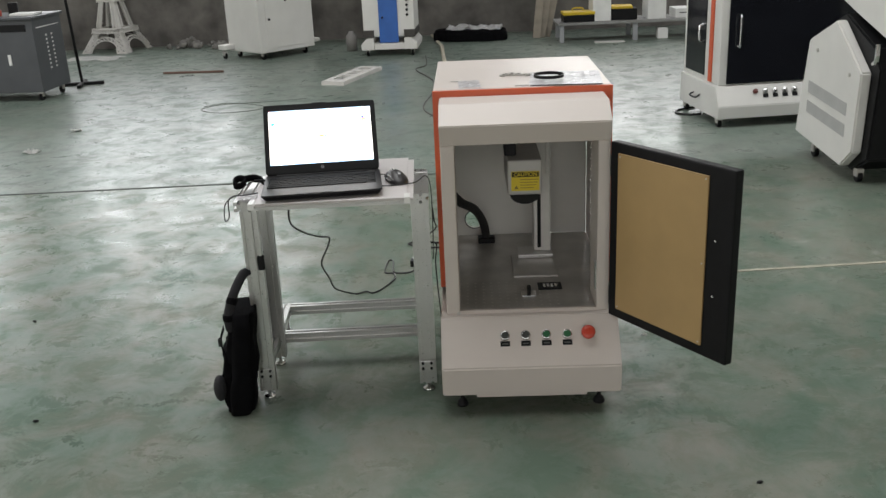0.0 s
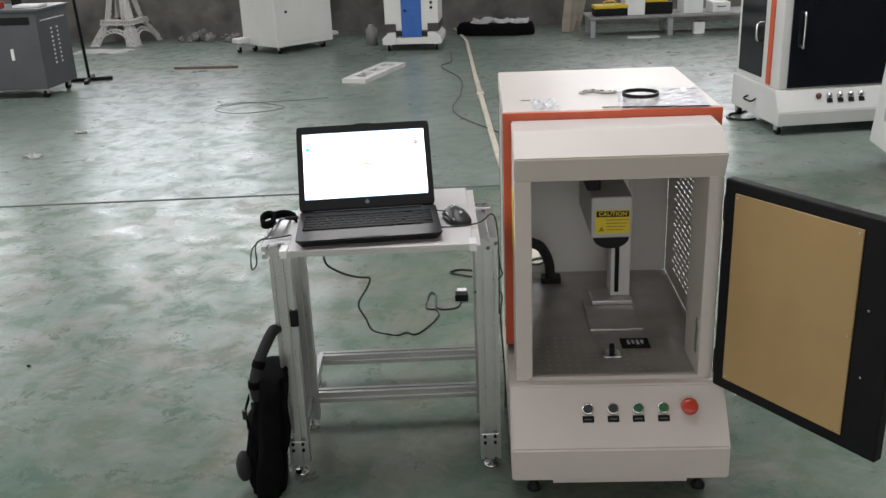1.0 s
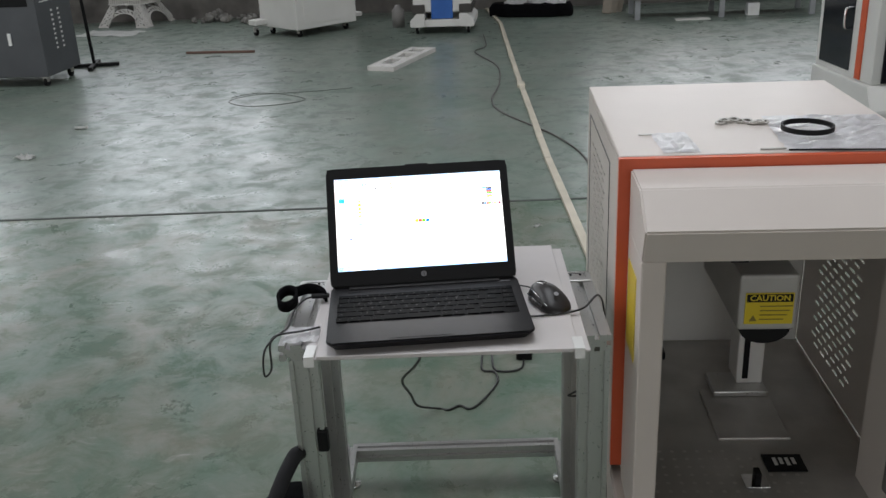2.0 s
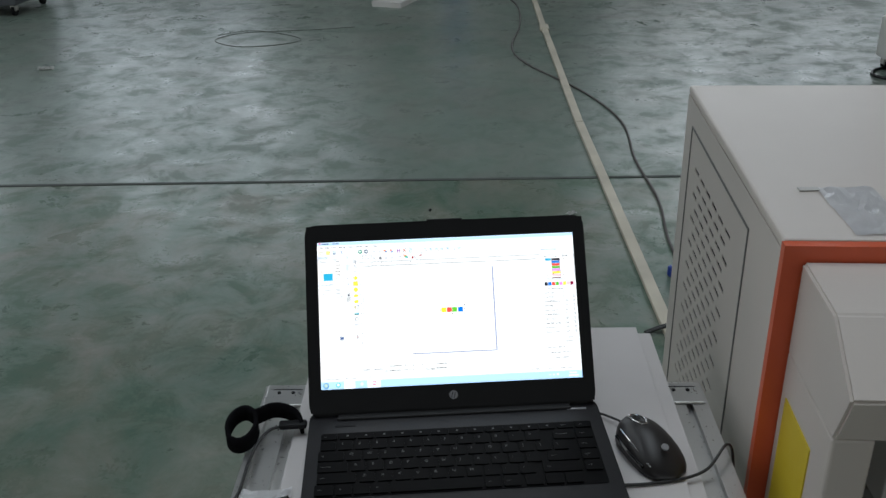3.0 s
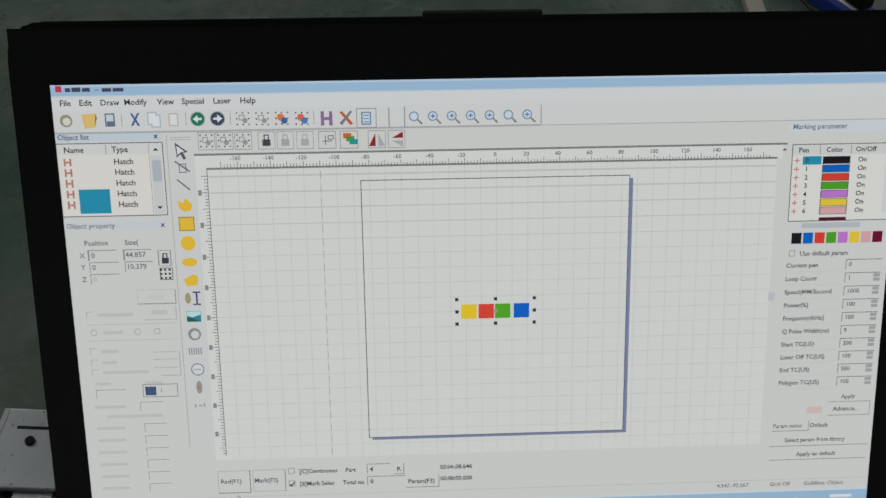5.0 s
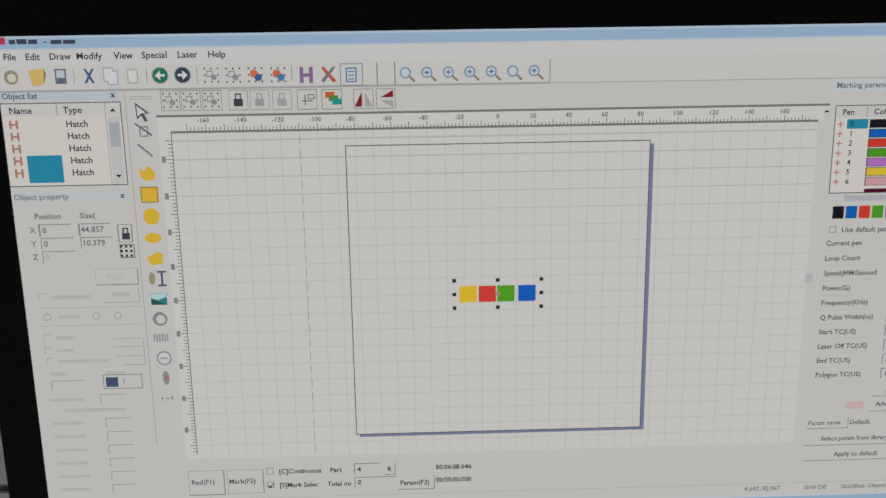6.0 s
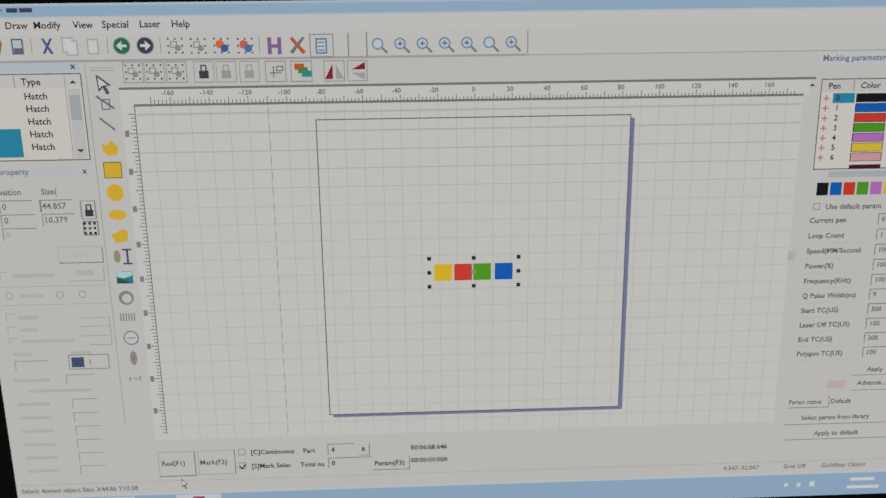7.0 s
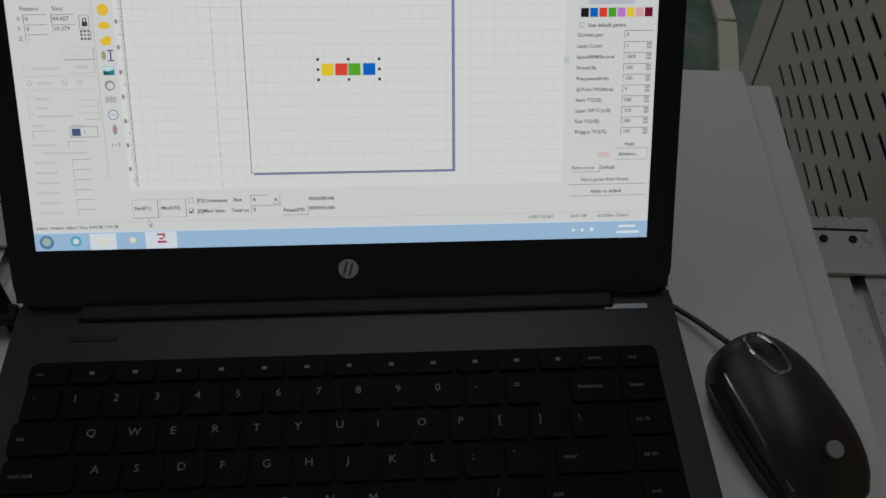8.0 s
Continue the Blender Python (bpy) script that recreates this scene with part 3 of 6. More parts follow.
bag = thing("foil_bag", on_top(0.138, 0.418, -4), "crumpled silver plastic bag lying on the machine", "bag")
part("sheet", crumpled(0.215, 0.24, 14, 0.0026, 4), FOIL, bag)
part("bag_edge", box(-0.105, 0.105, -0.124, -0.119, 0.0005, 0.003, 0.001), BLACK, bag)
ring = thing("ring", on_top(0.088, 0.414, 0, TOPZ + 0.0072), "black metal ring lying on the foil bag", "ring")
rb = bmesh.new()
hoop = [[rb.verts.new((r * math.cos(k * math.tau / 48), r * math.sin(k * math.tau / 48), z)) for r, z in ((0.046, 0.0), (0.046, 0.009), (0.0425, 0.009), (0.0425, 0.0))] for k in range(48)]
for k in range(48):
    for j in range(4):
        rb.faces.new((hoop[k][j], hoop[(k + 1) % 48][j], hoop[(k + 1) % 48][(j + 1) % 4], hoop[k][(j + 1) % 4]))
bmesh.ops.recalc_face_normals(rb, faces=rb.faces[:])
part("band", rb, BLACK, ring)
foil2 = thing("foil_pouch", on_top(-0.155, 0.372, 2), "small folded silver foil pouch on the machine", "pouch")
part("sheet", crumpled(0.065, 0.13, 8, 0.0016, 9), FOIL, foil2)
part("tab", box(-0.054, -0.030, 0.054, 0.064, 0.0005, 0.0015), STEEL, foil2)
chain = thing("metal_chain", on_top(-0.004, 0.498, 5), "small coiled steel chain on the machine", "chain")
rnd = random.Random(5)
for k in range(9):
    a = k * 0.7
    part("link", lathe([(0.010, 0), (0.010, 0.004), (0.006, 0.004), (0.006, 0)], 14, pose(-0.045 + 0.010 * k, 0.012 * math.sin(a), 0.0005 + 0.002 * (k % 2), rnd.uniform(-10, 10), 0, 0)), STEEL, chain)
stk = thing("metal_strip", on_top(0.002, 0.314, 3), "thin steel strip on the machine", "strip")
part("bar", box(-0.022, 0.022, -0.003, 0.003, 0, 0.003, 0.001), STEEL, stk)

# ---------------------------------------------------------------- the aluminium stand
SX, SY, SYAW = -0.303, 2.848, 2.2
STAND = pose(SX, SY, 0, 0, 0, SYAW)
stand = thing("profile_stand", STAND, "small stand bolted together from slotted aluminium profiles", "stand")
SW, TOPH = 0.564, 0.613


def profile(length, w, d, grooves_w=(), grooves_d=()):
    """A slotted extrusion along z: w by d, with sunk grooves at the given places on the faces across y (w) and x (d)."""
    pts = []
    g, dep = 0.0045, 0.008

    def run(a, b, cuts, place):
        seq = [(a, 0)]
        s = 1 if b > a else -1
        for c in sorted(cuts, reverse=s < 0):
            seq += [(c - s * g, 0), (c - s * g, dep), (c + s * g, dep), (c + s * g, 0)]
        return [place(u, v) for u, v in seq]

    pts += run(0, w, grooves_w, lambda u, v: (u, v))
    pts += run(0, d, grooves_d, lambda u, v: (w - v, u))
    pts += run(w, 0, grooves_w, lambda u, v: (u, d - v))
    pts += run(d, 0, grooves_d, lambda u, v: (v, u))
    return prism(pts, 0, length, "z")


def leg(x, y, w=0.058, d=0.032):
    lg = part("leg", profile(TOPH - 0.028, w, d, (w * 0.25, w * 0.75), (d / 2,)), ALU, stand, "slotted aluminium leg")
    lg.location = (x, y, 0.028)
    ft = part("foot", lathe([(0.006, 0.028), (0.006, 0.010), (0.018, 0.008), (0.019, 0.0)], 16, pose(w / 2, d / 2, -0.028)), CHROME, lg, "", True)
    return lg


leg(0.014, 0.0, 0.050)
leg(SW - 0.052, 0.0, 0.052)
leg(0.014, 0.232, 0.050)
leg(SW - 0.052, 0.232, 0.052)


def beam(name, m, length, w, d, gw=(), gd=()):
    b = part(name, profile(length, w, d, gw, gd), ALU, stand)
    b.matrix_basis = m
    return b


# top rails: front, back and the two wide side rails
beam("front_rail", pose(0.058, 0.002, 0.643, 0, 90, 0), SW - 0.11, 0.030, 0.030, (0.015,), (0.015,))
beam("back_rail", pose(0.058, 0.234, 0.643, 0, 90, 0), SW - 0.11, 0.030, 0.030, (0.015,), (0.015,))
for x in (-0.001, SW - 0.058):
    r = beam("side_rail", pose(x, 0.0, 0.643, -90, 0, 0), 0.271, 0.060, 0.030, (0.016, 0.044) if x < 0.1 else (0.036,), (0.015,))
    pt = part("end_plate", box(0.004, 0.056, 0.224, 0.269, 0.6432, 0.6465, 0.001), ALU, stand, "bolted joining plate")
    pt.location = (x, 0, 0)
    part("slot", box(0.012, 0.050, 0.257, 0.2585, 0.6465, 0.6469), BLACK, pt)
    for bx in (0.021, 0.039):
        part("bolt", cyl(0.0026, 0.0024, 0.6465, 0.6480, pose(bx, 0.250, 0), 10), BLACK, pt)
# low base frame that runs out behind the legs
for x in (0.018, SW - 0.042):
    beam("base_rail", pose(x, 0.030, 0.104, -90, 0, 0), 0.487, 0.032, 0.032, (0.016,), (0.016,))
    part("foot", lathe([(0.006, 0.072), (0.006, 0.010), (0.018, 0.008), (0.019, 0.0)], 16, pose(x + 0.016, 0.497, 0)), CHROME, stand, "", True)
for y in (0.253, 0.487):
    beam("cross_rail", pose(0.042, y, 0.104, 0, 90, 0), SW - 0.084, 0.032, 0.032, (0.016,), (0.016,))
for x in (0.016, SW - 0.050):
    br = part("corner_bracket", box(x, x + 0.044, -0.004, 0.0, 0.075, 0.105, 0.001), ALU, stand, "bolted corner bracket")
    for bx in (0.009, 0.035):
        for bz in (0.081, 0.099):
            part("bolt", cyl(0.0045, 0.004, 0, 0.005, pose(x + bx, -0.004, bz, 90, 0, 0), 10), BLACK, br)
part("cable_clip", box(0.050, 0.070, -0.004, 0.012, 0.43, 0.475, 0.004), BLACK, stand, "black plastic cable clip")

# tabletop boards
low = thing("board", STAND @ pose(0, 0, 0.6435), "thin pale laminate board laid on the stand", "board")
part("sheet", box(0.052, SW - 0.041, -0.058, 0.390, 0.0, 0.0035, 0.001), BOARD, low)
topb = thing("board", STAND @ pose(0, 0, 0.6472), "pale grey laminate board under the laptop", "board")
part("sheet", box(0.072, SW - 0.060, -0.060, 0.399, 0.0, 0.0045, 0.001), BOARD, topb)
for x in (0.052, SW - 0.068):
    tp = part("edge_tape", prism([(-0.062, 0.0050), (-0.02, 0.0050), (-0.02, 0.0056), (-0.0626, 0.0056), (-0.0646, -0.012), (-0.0640, -0.012)], x, x + 0.017, "x"), LABEL_WHITE, topb, "white tape folded over the board edge")

# ---------------------------------------------------------------- the laptop
BOARD_Z = 0.6520
LYAW, LLEAN = 6.4, 35.0
HX, HY = -0.0626, 3.0284
laptop = thing("laptop", pose(HX, HY, BOARD_Z, 0, 0, LYAW), "open dark grey laptop with its screen lit", "laptop")
BW, BF, BB, BT = 0.1735, -0.2195, 0.016, 0.0215
b = prism(rounded(-BW, BW, BF, BB, 0.014), 0.0025, BT, "z", 0.003)
for v in b.verts:
    if v.co.z < 0.010:      # the underside slopes in towards the feet
        v.co.x *= 0.955
        v.co.y = v.co.y * 0.93 - 0.002
part("base", b, LAPTOP, laptop, "dark grey lower case")
for x in (-0.14, 0.14):
    for y in (-0.18, -0.01):
        part("rubber_foot", box(x - 0.02, x + 0.02, y - 0.004, y + 0.004, 0, 0.003), RUBBER, laptop)
part("hinge_cover", box(-0.140, 0.140, -0.008, 0.012, BT - 0.002, BT + 0.003, 0.002), LID, laptop)
part("speaker_grille", box(-0.142, -0.118, -0.020, -0.017, BT, BT + 0.0004), BLACK, laptop)
part("badge", box(0.135, 0.158, -0.009, -0.006, BT, BT + 0.0006), SILVER, laptop)
# keyboard
deck = part("keyboard", prism(rounded(-0.157, 0.157, -0.1430, -0.0325, 0.003, 2), BT, BT + 0.0005, "z"), KEYCAP, laptop, "black sunken keyboard")
KEY_CACHE = {}


def key(x, y, w, h, glyph="", size=0.0055, sub=""):
    k = (round(w, 4), round(h, 4))
    if k not in KEY_CACHE:
        bm = prism(rounded(-w / 2, w / 2, -h / 2, h / 2, 0.0016, 2), BT + 0.0006, BT + 0.0022, "z")
        ob = part("key", bm, KEYCAP, deck)
        KEY_CACHE[k] = ob.data
    else:
        ob = new("key", KEY_CACHE[k])
        ob.parent = deck
    ob.location = (x, y, 0)
    for txt, gx, gy, gs in ((glyph, -w / 2 + 0.0035, 0.0018 if len(glyph) == 1 else 0.0, size), (sub, w / 2 - 0.008, -0.003, size * 0.8)):
        if txt:
            g = letters(txt, gs)
            bmesh.ops.translate(g, vec=(gx, gy, BT + 0.0024), verts=g.verts)
            part("legend", g, LEGEND, ob)


P, KG = 0.0195, 0.0166
fy = -0.0405
names = ["esc", "", "", "", "", "", "", "", "", "", "", "", "", "delete", "end"]
for i in range(15):
    key(-0.1475 + i * 0.02107, fy, 0.0188, 0.0105, names[i] if len(names[i]) > 1 else "", 0.0028)
    if 0 < i < 13:
        m = box(-0.0012, 0.0012, -0.0009, 0.0009, BT + 0.0023, BT + 0.0025)
        o = part("legend", m, LEGEND, deck)
        o.location = (-0.1475 + i * 0.02107, fy, 0)
rows = [(-0.0568, -0.1480, "`1234567890-=", ("", 0.1222, 0.0250, "backspace"), "home"),
        (-0.0757, -0.1185, "QWERTYUIOP[]\\", ("tab", -0.1440, 0.0290, ""), "pg up"),
        (-0.0946, -0.1130, "ASDFGHJKL;'", ("caps lock", -0.1415, 0.0330, ""), "pg dn"),
        (-0.1135, -0.1030, "ZXCVBNM,./", ("shift", -0.1365, 0.0420, ""), "end")]
for y, x0, chars, (ltxt, wx, ww, rtxt), nav in rows:
    for i, ch in enumerate(chars):
        key(x0 + i * P, y, KG, KG, ch, 0.0058)
    key(wx, y, ww, KG, ltxt or rtxt, 0.0030)
    key(0.1455, y, 0.0195, KG, nav, 0.0030)
key(0.1150, -0.0946, 0.0350, KG, "enter", 0.0030)
key(0.1110, -0.1135, 0.0420, KG, "shift", 0.0030)
for x, w, g in ((-0.1490, 0.0205, "ctrl"), (-0.1275, 0.0170, "fn"), (-0.1085, 0.0170, ""), (-0.0885, 0.0170, "alt"), (-0.0285, 0.0980, ""), (0.0325, 0.0170, "alt"), (0.0530, 0.0185, "ctrl"), (0.0775, 0.0190, ""), (0.0990, 0.0190, ""), (0.1205, 0.0190, "")):
    key(x, -0.1326, w, KG, g, 0.0030)
pad = part("touchpad", prism(rounded(-0.070, 0.035, -0.211, -0.158, 0.003, 2), BT, BT + 0.0006, "z"), LAPTOP, laptop, "smooth dark touchpad")

# lid: local x across, y up the screen, z towards the viewer, origin at the screen's middle
lid = part("lid", prism(rounded(-0.1728, 0.1728, -0.121, 0.1115, 0.012), -0.0075, -0.0012, "z", 0.002), LID, laptop, "black screen lid with a wide bezel")
SCREEN_C = Vector((-0.0709, 3.0963, 0.7747))
lid.matrix_basis = pose(HX, HY, BOARD_Z, 0, 0, LYAW).inverted() @ pose(*SCREEN_C, 90 - LLEAN, 0, LYAW)
U0, U1, V0, V1 = -2.7, 312.4, -1.9, 176.3


def uv(u, v):
    return ((u - 154.7) / 1000.0, (87.0 - v) / 1000.0)


def frame_sheet(outer, inner, z0, z1):
    """A bezel: a rectangular ring with a square hole."""
    bm = bmesh.new()
    (a0, a1, c0, c1), (b0, b1, d0, d1) = outer, inner
    for x0, x1, y0, y1 in ((a0, a1, c0, d0), (a0, a1, d1, c1), (a0, b0, d0, d1), (b1, a1, d0, d1)):
        add_box(bm, x0, x1, y0, y1, z0, z1)
    return bm


x0s, y1s = uv(U0, V0)
x1s, y0s = uv(U1, V1)
part("bezel", frame_sheet((-0.1705, 0.1705, -0.117, 0.109), (x0s, x1s, y0s, y1s), -0.0012, 0.0004), LID, lid)
part("webcam_bump", box(-0.022, 0.022, 0.1085, 0.1135, -0.006, -0.0015, 0.001), LID, lid)
bd = part("maker_badge", cyl(0.0052, 0.0052, 0.0004, 0.0010, pose(*uv(155.2, 189.5), 0), 28), SILVER, lid, "round silver maker badge")
bar = bmesh.new()
add_box(bar, -0.0020, -0.0012, -0.0036, 0.0036, 0.0011, 0.0013, 0, 2, pose(*uv(155.2, 189.5), 0, 0, 0, -15))
add_box(bar, 0.0010, 0.0018, -0.0036, 0.0036, 0.0011, 0.0013, 0, 2, pose(*uv(155.2, 189.5), 0, 0, 0, -15))
part("badge_strokes", bar, LID, bd)

# ---------------------------------------------------------------- what the lit screen shows
SCREEN_POWER = 3.3
GLOWS = {}


def lit(c):
    if c not in GLOWS:
        GLOWS[c] = glow("screen_colour", c, SCREEN_POWER)
    return GLOWS[c]


def spot(u, v):
    """Where the program's window puts a point of its layout: the tool side sits a touch further out."""
    far = min(1.0, max(0.0, (u - 58.0) / 52.0))
    du = -1.1 * (1.0 - far) if U0 < u and v < 148.0 else 0.0
    if u < 37.0:
        du *= min(1.0, max(0.0, (62.0 - v) / 10.0))
    dv = -(1.0 - 0.45 * far) * min(1.0, max(0.0, (62.0 - v) / 30.0)) if v > V0 + 0.5 else 0.0
    return uv(u + du, v + dv)


def flat(name, parent, c, *rects, level=1):
    bm = bmesh.new()
    z = 0.00005 * level
    for u0, v0, u1, v1 in rects:
        (xa, ya), (xb, yb) = spot(u0, v0), spot(u1, v1)
        bm.faces.new([bm.verts.new(p) for p in ((xa, yb, z), (xb, yb, z), (xb, ya, z), (xa, ya, z))])
    ob = part(name, bm, lit(c), parent)
    if len(rects) > 4:
        ob["kind"] = "stuff"
    return ob


def outline(name, parent, c, u0, v0, u1, v1, w=0.3, level=3):
    return flat(name, parent, c, (u0, v0, u1, v0 + w), (u0, v1 - w, u1, v1), (u0, v0, u0 + w, v1), (u1 - w, v0, u1, v1), level=level)


def poly(name, parent, c, pts, level=4):
    bm = bmesh.new()
    bm.faces.new([bm.verts.new((*spot(u, v), 0.00005 * level)) for u, v in pts])
    bm.normal_update()
    return part(name, bm, lit(c), parent)


def disc(name, parent, c, u, v, ru, rv=None, level=4, n=18):
    rv = rv or ru
    return poly(name, parent, c, [(u + ru * math.cos(2 * math.pi * k / n), v - rv * math.sin(2 * math.pi * k / n)) for k in range(n)], level)


def words(text, parent, c, u, v, size=2.9, level=5, bold=0.045):
    bm = letters(text, size / 1000.0, bold / 1000)
    x, y = spot(u, v)
    bmesh.ops.translate(bm, vec=(x, y, 0.00005 * level), verts=bm.verts)
    return part("screen_text", bm, lit(c), parent)


BACKC, WORKC, INK = (0.70, 0.705, 0.70), (0.76, 0.765, 0.755), (0.03, 0.03, 0.04)
FAINT, GRID_C, LINE, BLUE_BAR = (0.50, 0.505, 0.50), (0.60, 0.605, 0.60), (0.20, 0.20, 0.22), (0.38, 0.56, 0.78)
CYAN, GOLD = (0.02, 0.30, 0.48), (0.86, 0.55, 0.05)
disp = part("display", sheet_with_holes(x0s, x1s, y0s, y1s, [], lambda u, v: (u, v, 0)), lit(BACKC), lid, "lit display with a drawing program open")
flat("title_bar", disp, BLUE_BAR, (U0, V0, U1, 3.0))
flat("title_bar", disp, (0.55, 0.68, 0.84), (U0, V0, U1, -0.6), level=2)
flat("menu_bar", disp, (0.74, 0.75, 0.77), (U0, 3.0, U1, 8.0))
flat("title_lettering", disp, (0.06, 0.07, 0.12), (3.6, 0.2, 5.6, 1.6), (6.0, 0.0, 9.2, 1.6), (9.7, 0.2, 12.6, 1.6), (14.4, 0.9, 15.6, 1.2), (16.8, 0.4, 20.2, 1.7), (20.7, 0.4, 24.6, 1.7), level=3)
flat("title_icon", disp, (0.60, 0.04, 0.10), (0.2, -0.6, 2.4, 1.6), level=3)
for word, u in (("File", 1.2), ("Edit", 8.2), ("Draw", 15.8), ("Modify", 24.4), ("View", 36.4), ("Special", 45.2), ("Laser", 56.6), ("Help", 66.2)):
    words(word, disp, INK, u, 5.7, 3.0)
flat("tool_band", disp, (0.72, 0.73, 0.735), (U0, 8.0, U1, 16.3))
flat("tool_divider", disp, (0.30, 0.30, 0.32), (119.4, 8.6, 119.8, 15.8), (125.2, 8.4, 125.6, 16.0), (22.9, 9.6, 23.1, 14.4), (46.2, 9.6, 46.4, 14.4), (62.3, 9.6, 62.5, 14.4), (92.2, 9.6, 92.4, 14.4), (176.0, 8.6, 176.3, 15.8), level=3)
flat("tool_divider", disp, (0.45, 0.46, 0.47), (U0, 16.2, 176.0, 16.45), (176.0, 16.0, U1, 16.3), level=2)


def page_icon(u, v, c, c2=(0.80, 0.82, 0.86)):
    flat("tool_icon", disp, c, (u - 2.0, v - 2.4, u + 1.6, v + 2.4), level=4)
    flat("tool_icon", disp, c2, (u - 1.5, v - 1.9, u + 1.1, v + 1.9), level=5)


disc("tool_icon", disp, (0.35, 0.33, 0.24), 3.0, 12.0, 2.3)
disc("tool_icon", disp, (0.75, 0.74, 0.66), 3.2, 12.2, 1.4, level=5)
poly("tool_icon", disp, (0.80, 0.56, 0.20), [(8.6, 9.8), (13.6, 9.4), (13.2, 14.6), (9.4, 14.8)])
poly("tool_icon", disp, (0.30, 0.20, 0.08), [(9.4, 14.9), (13.2, 14.6), (14.2, 11.0), (13.6, 9.4)], 3)
page_icon(19.0, 11.9, (0.16, 0.20, 0.26), (0.62, 0.70, 0.78))
flat("tool_icon", disp, (0.14, 0.18, 0.25), (17.6, 12.4, 20.2, 14.2), level=6)
poly("tool_icon", disp, (0.06, 0.13, 0.33), [(26.2, 9.6), (27.0, 9.6), (29.6, 14.2), (28.7, 14.2)])
poly("tool_icon", disp, (0.06, 0.13, 0.33), [(29.6, 9.6), (28.8, 9.6), (26.2, 14.2), (27.1, 14.2)])
page_icon(34.3, 11.6, (0.46, 0.55, 0.64))
page_icon(35.6, 12.6, (0.46, 0.55, 0.64))
page_icon(42.0, 12.2, (0.55, 0.53, 0.45))
for u, c in ((50.6, (0.02, 0.20, 0.12)), (57.8, (0.05, 0.07, 0.12))):
    disc("tool_icon", disp, (0.42, 0.44, 0.46), u, 12.1, 2.75, level=3)
    disc("tool_icon", disp, c, u, 12.1, 2.45)
    s = 1 if u > 55 else -1
    poly("tool_icon", disp, (0.80, 0.84, 0.84), [(u + s * 1.7, 12.1), (u, 10.6), (u, 11.7), (u - s * 1.5, 11.7), (u - s * 1.5, 12.5), (u, 12.5), (u, 13.6)][::s], 6)


def group_icon(u, v, a=None, b=None):
    flat("tool_icon", disp, (0.12, 0.12, 0.14), *[(u + dx - 0.28, v + dy - 0.28, u + dx + 0.28, v + dy + 0.28) for dx in (-2.1, 0, 2.1) for dy in (-2.1, 0, 2.1) if dx or dy], level=5)
    outline("tool_icon", disp, a or (0.30, 0.31, 0.33), u - 1.5, v - 1.4, u + 0.6, v + 0.6, 0.3, 5)
    if b:
        disc("tool_icon", disp, a, u - 0.4, v - 0.4, 1.3, level=6)
        disc("tool_icon", disp, b, u + 0.9, v + 0.8, 1.2, level=7)
    else:
        disc("tool_icon", disp, (0.34, 0.35, 0.37), u + 0.7, v + 0.7, 0.95, level=4)


group_icon(66.9, 12.2)
group_icon(73.8, 12.3)
group_icon(80.8, 12.2, (0.80, 0.20, 0.06), (0.05, 0.14, 0.38))
group_icon(88.0, 12.3, (0.75, 0.16, 0.10), (0.08, 0.22, 0.50))
flat("tool_icon", disp, (0.30, 0.16, 0.36), (94.8, 9.8, 96.0, 15.0), (97.8, 9.8, 99.0, 15.0), (96.0, 11.9, 97.8, 13.0), level=4)
poly("tool_icon", disp, (0.62, 0.12, 0.05), [(101.6, 10.2), (102.5, 9.7), (106.4, 14.3), (105.4, 15.0)])
poly("tool_icon", disp, (0.20, 0.22, 0.25), [(106.2, 10.0), (105.5, 9.6), (101.5, 14.2), (102.4, 14.9)])
outline("tool_icon", disp, (0.30, 0.32, 0.36), 107.6, 8.8, 115.0, 16.0, 0.3)
page_icon(111.4, 12.5, (0.16, 0.28, 0.46), (0.70, 0.76, 0.82))
flat("tool_icon", disp, (0.16, 0.28, 0.46), *[(110.2, 11.2 + k * 1.2, 112.2, 11.6 + k * 1.2) for k in range(3)], level=6)
for k in range(7):
    u = 129.2 + k * 7.02
    disc("tool_icon", disp, (0.25, 0.34, 0.50), u - 0.4, 12.1, 1.85, level=4)
    disc("tool_icon", disp, (0.66, 0.76, 0.86), u - 0.4, 12.1, 1.35, level=5)
    poly("tool_icon", disp, (0.30, 0.26, 0.24), [(u + 0.6, 13.4), (u + 1.1, 13.0), (u + 2.9, 14.7), (u + 2.3, 15.2)])
    if k not in (0, 5):
        flat("tool_icon", disp, (0.12, 0.20, 0.42), (u - 1.2, 11.9, u + 0.4, 12.35), (u - 0.6, 11.3, u - 0.2, 12.9), level=6)
# second tool row
for u in (53.2, 59.8, 66.5):
    outline("tool_icon", disp, (0.36, 0.37, 0.39), u - 3.1, 17.0, u + 3.2, 23.6, 0.25)
    group_icon(u, 20.2)
for u, c in ((74.8, (0.06, 0.06, 0.08)), (81.6, (0.42, 0.42, 0.44)), (88.7, (0.45, 0.45, 0.47))):
    outline("tool_icon", disp, (0.40, 0.41, 0.43), u - 3.0, 17.0, u + 3.2, 23.6, 0.25)
    flat("tool_icon", disp, c, (u - 1.4, 19.9, u + 1.5, 22.3), level=4)
    outline("tool_icon", disp, c, u - 0.9, 18.1, u + 1.0, 20.4, 0.4, 4)
outline("tool_icon", disp, (0.32, 0.33, 0.35), 93.6, 17.0, 100.0, 23.6, 0.25)
flat("tool_icon", disp, (0.16, 0.16, 0.20), (95.0, 20.6, 98.6, 20.9), (96.0, 18.6, 96.3, 22.2), level=4)
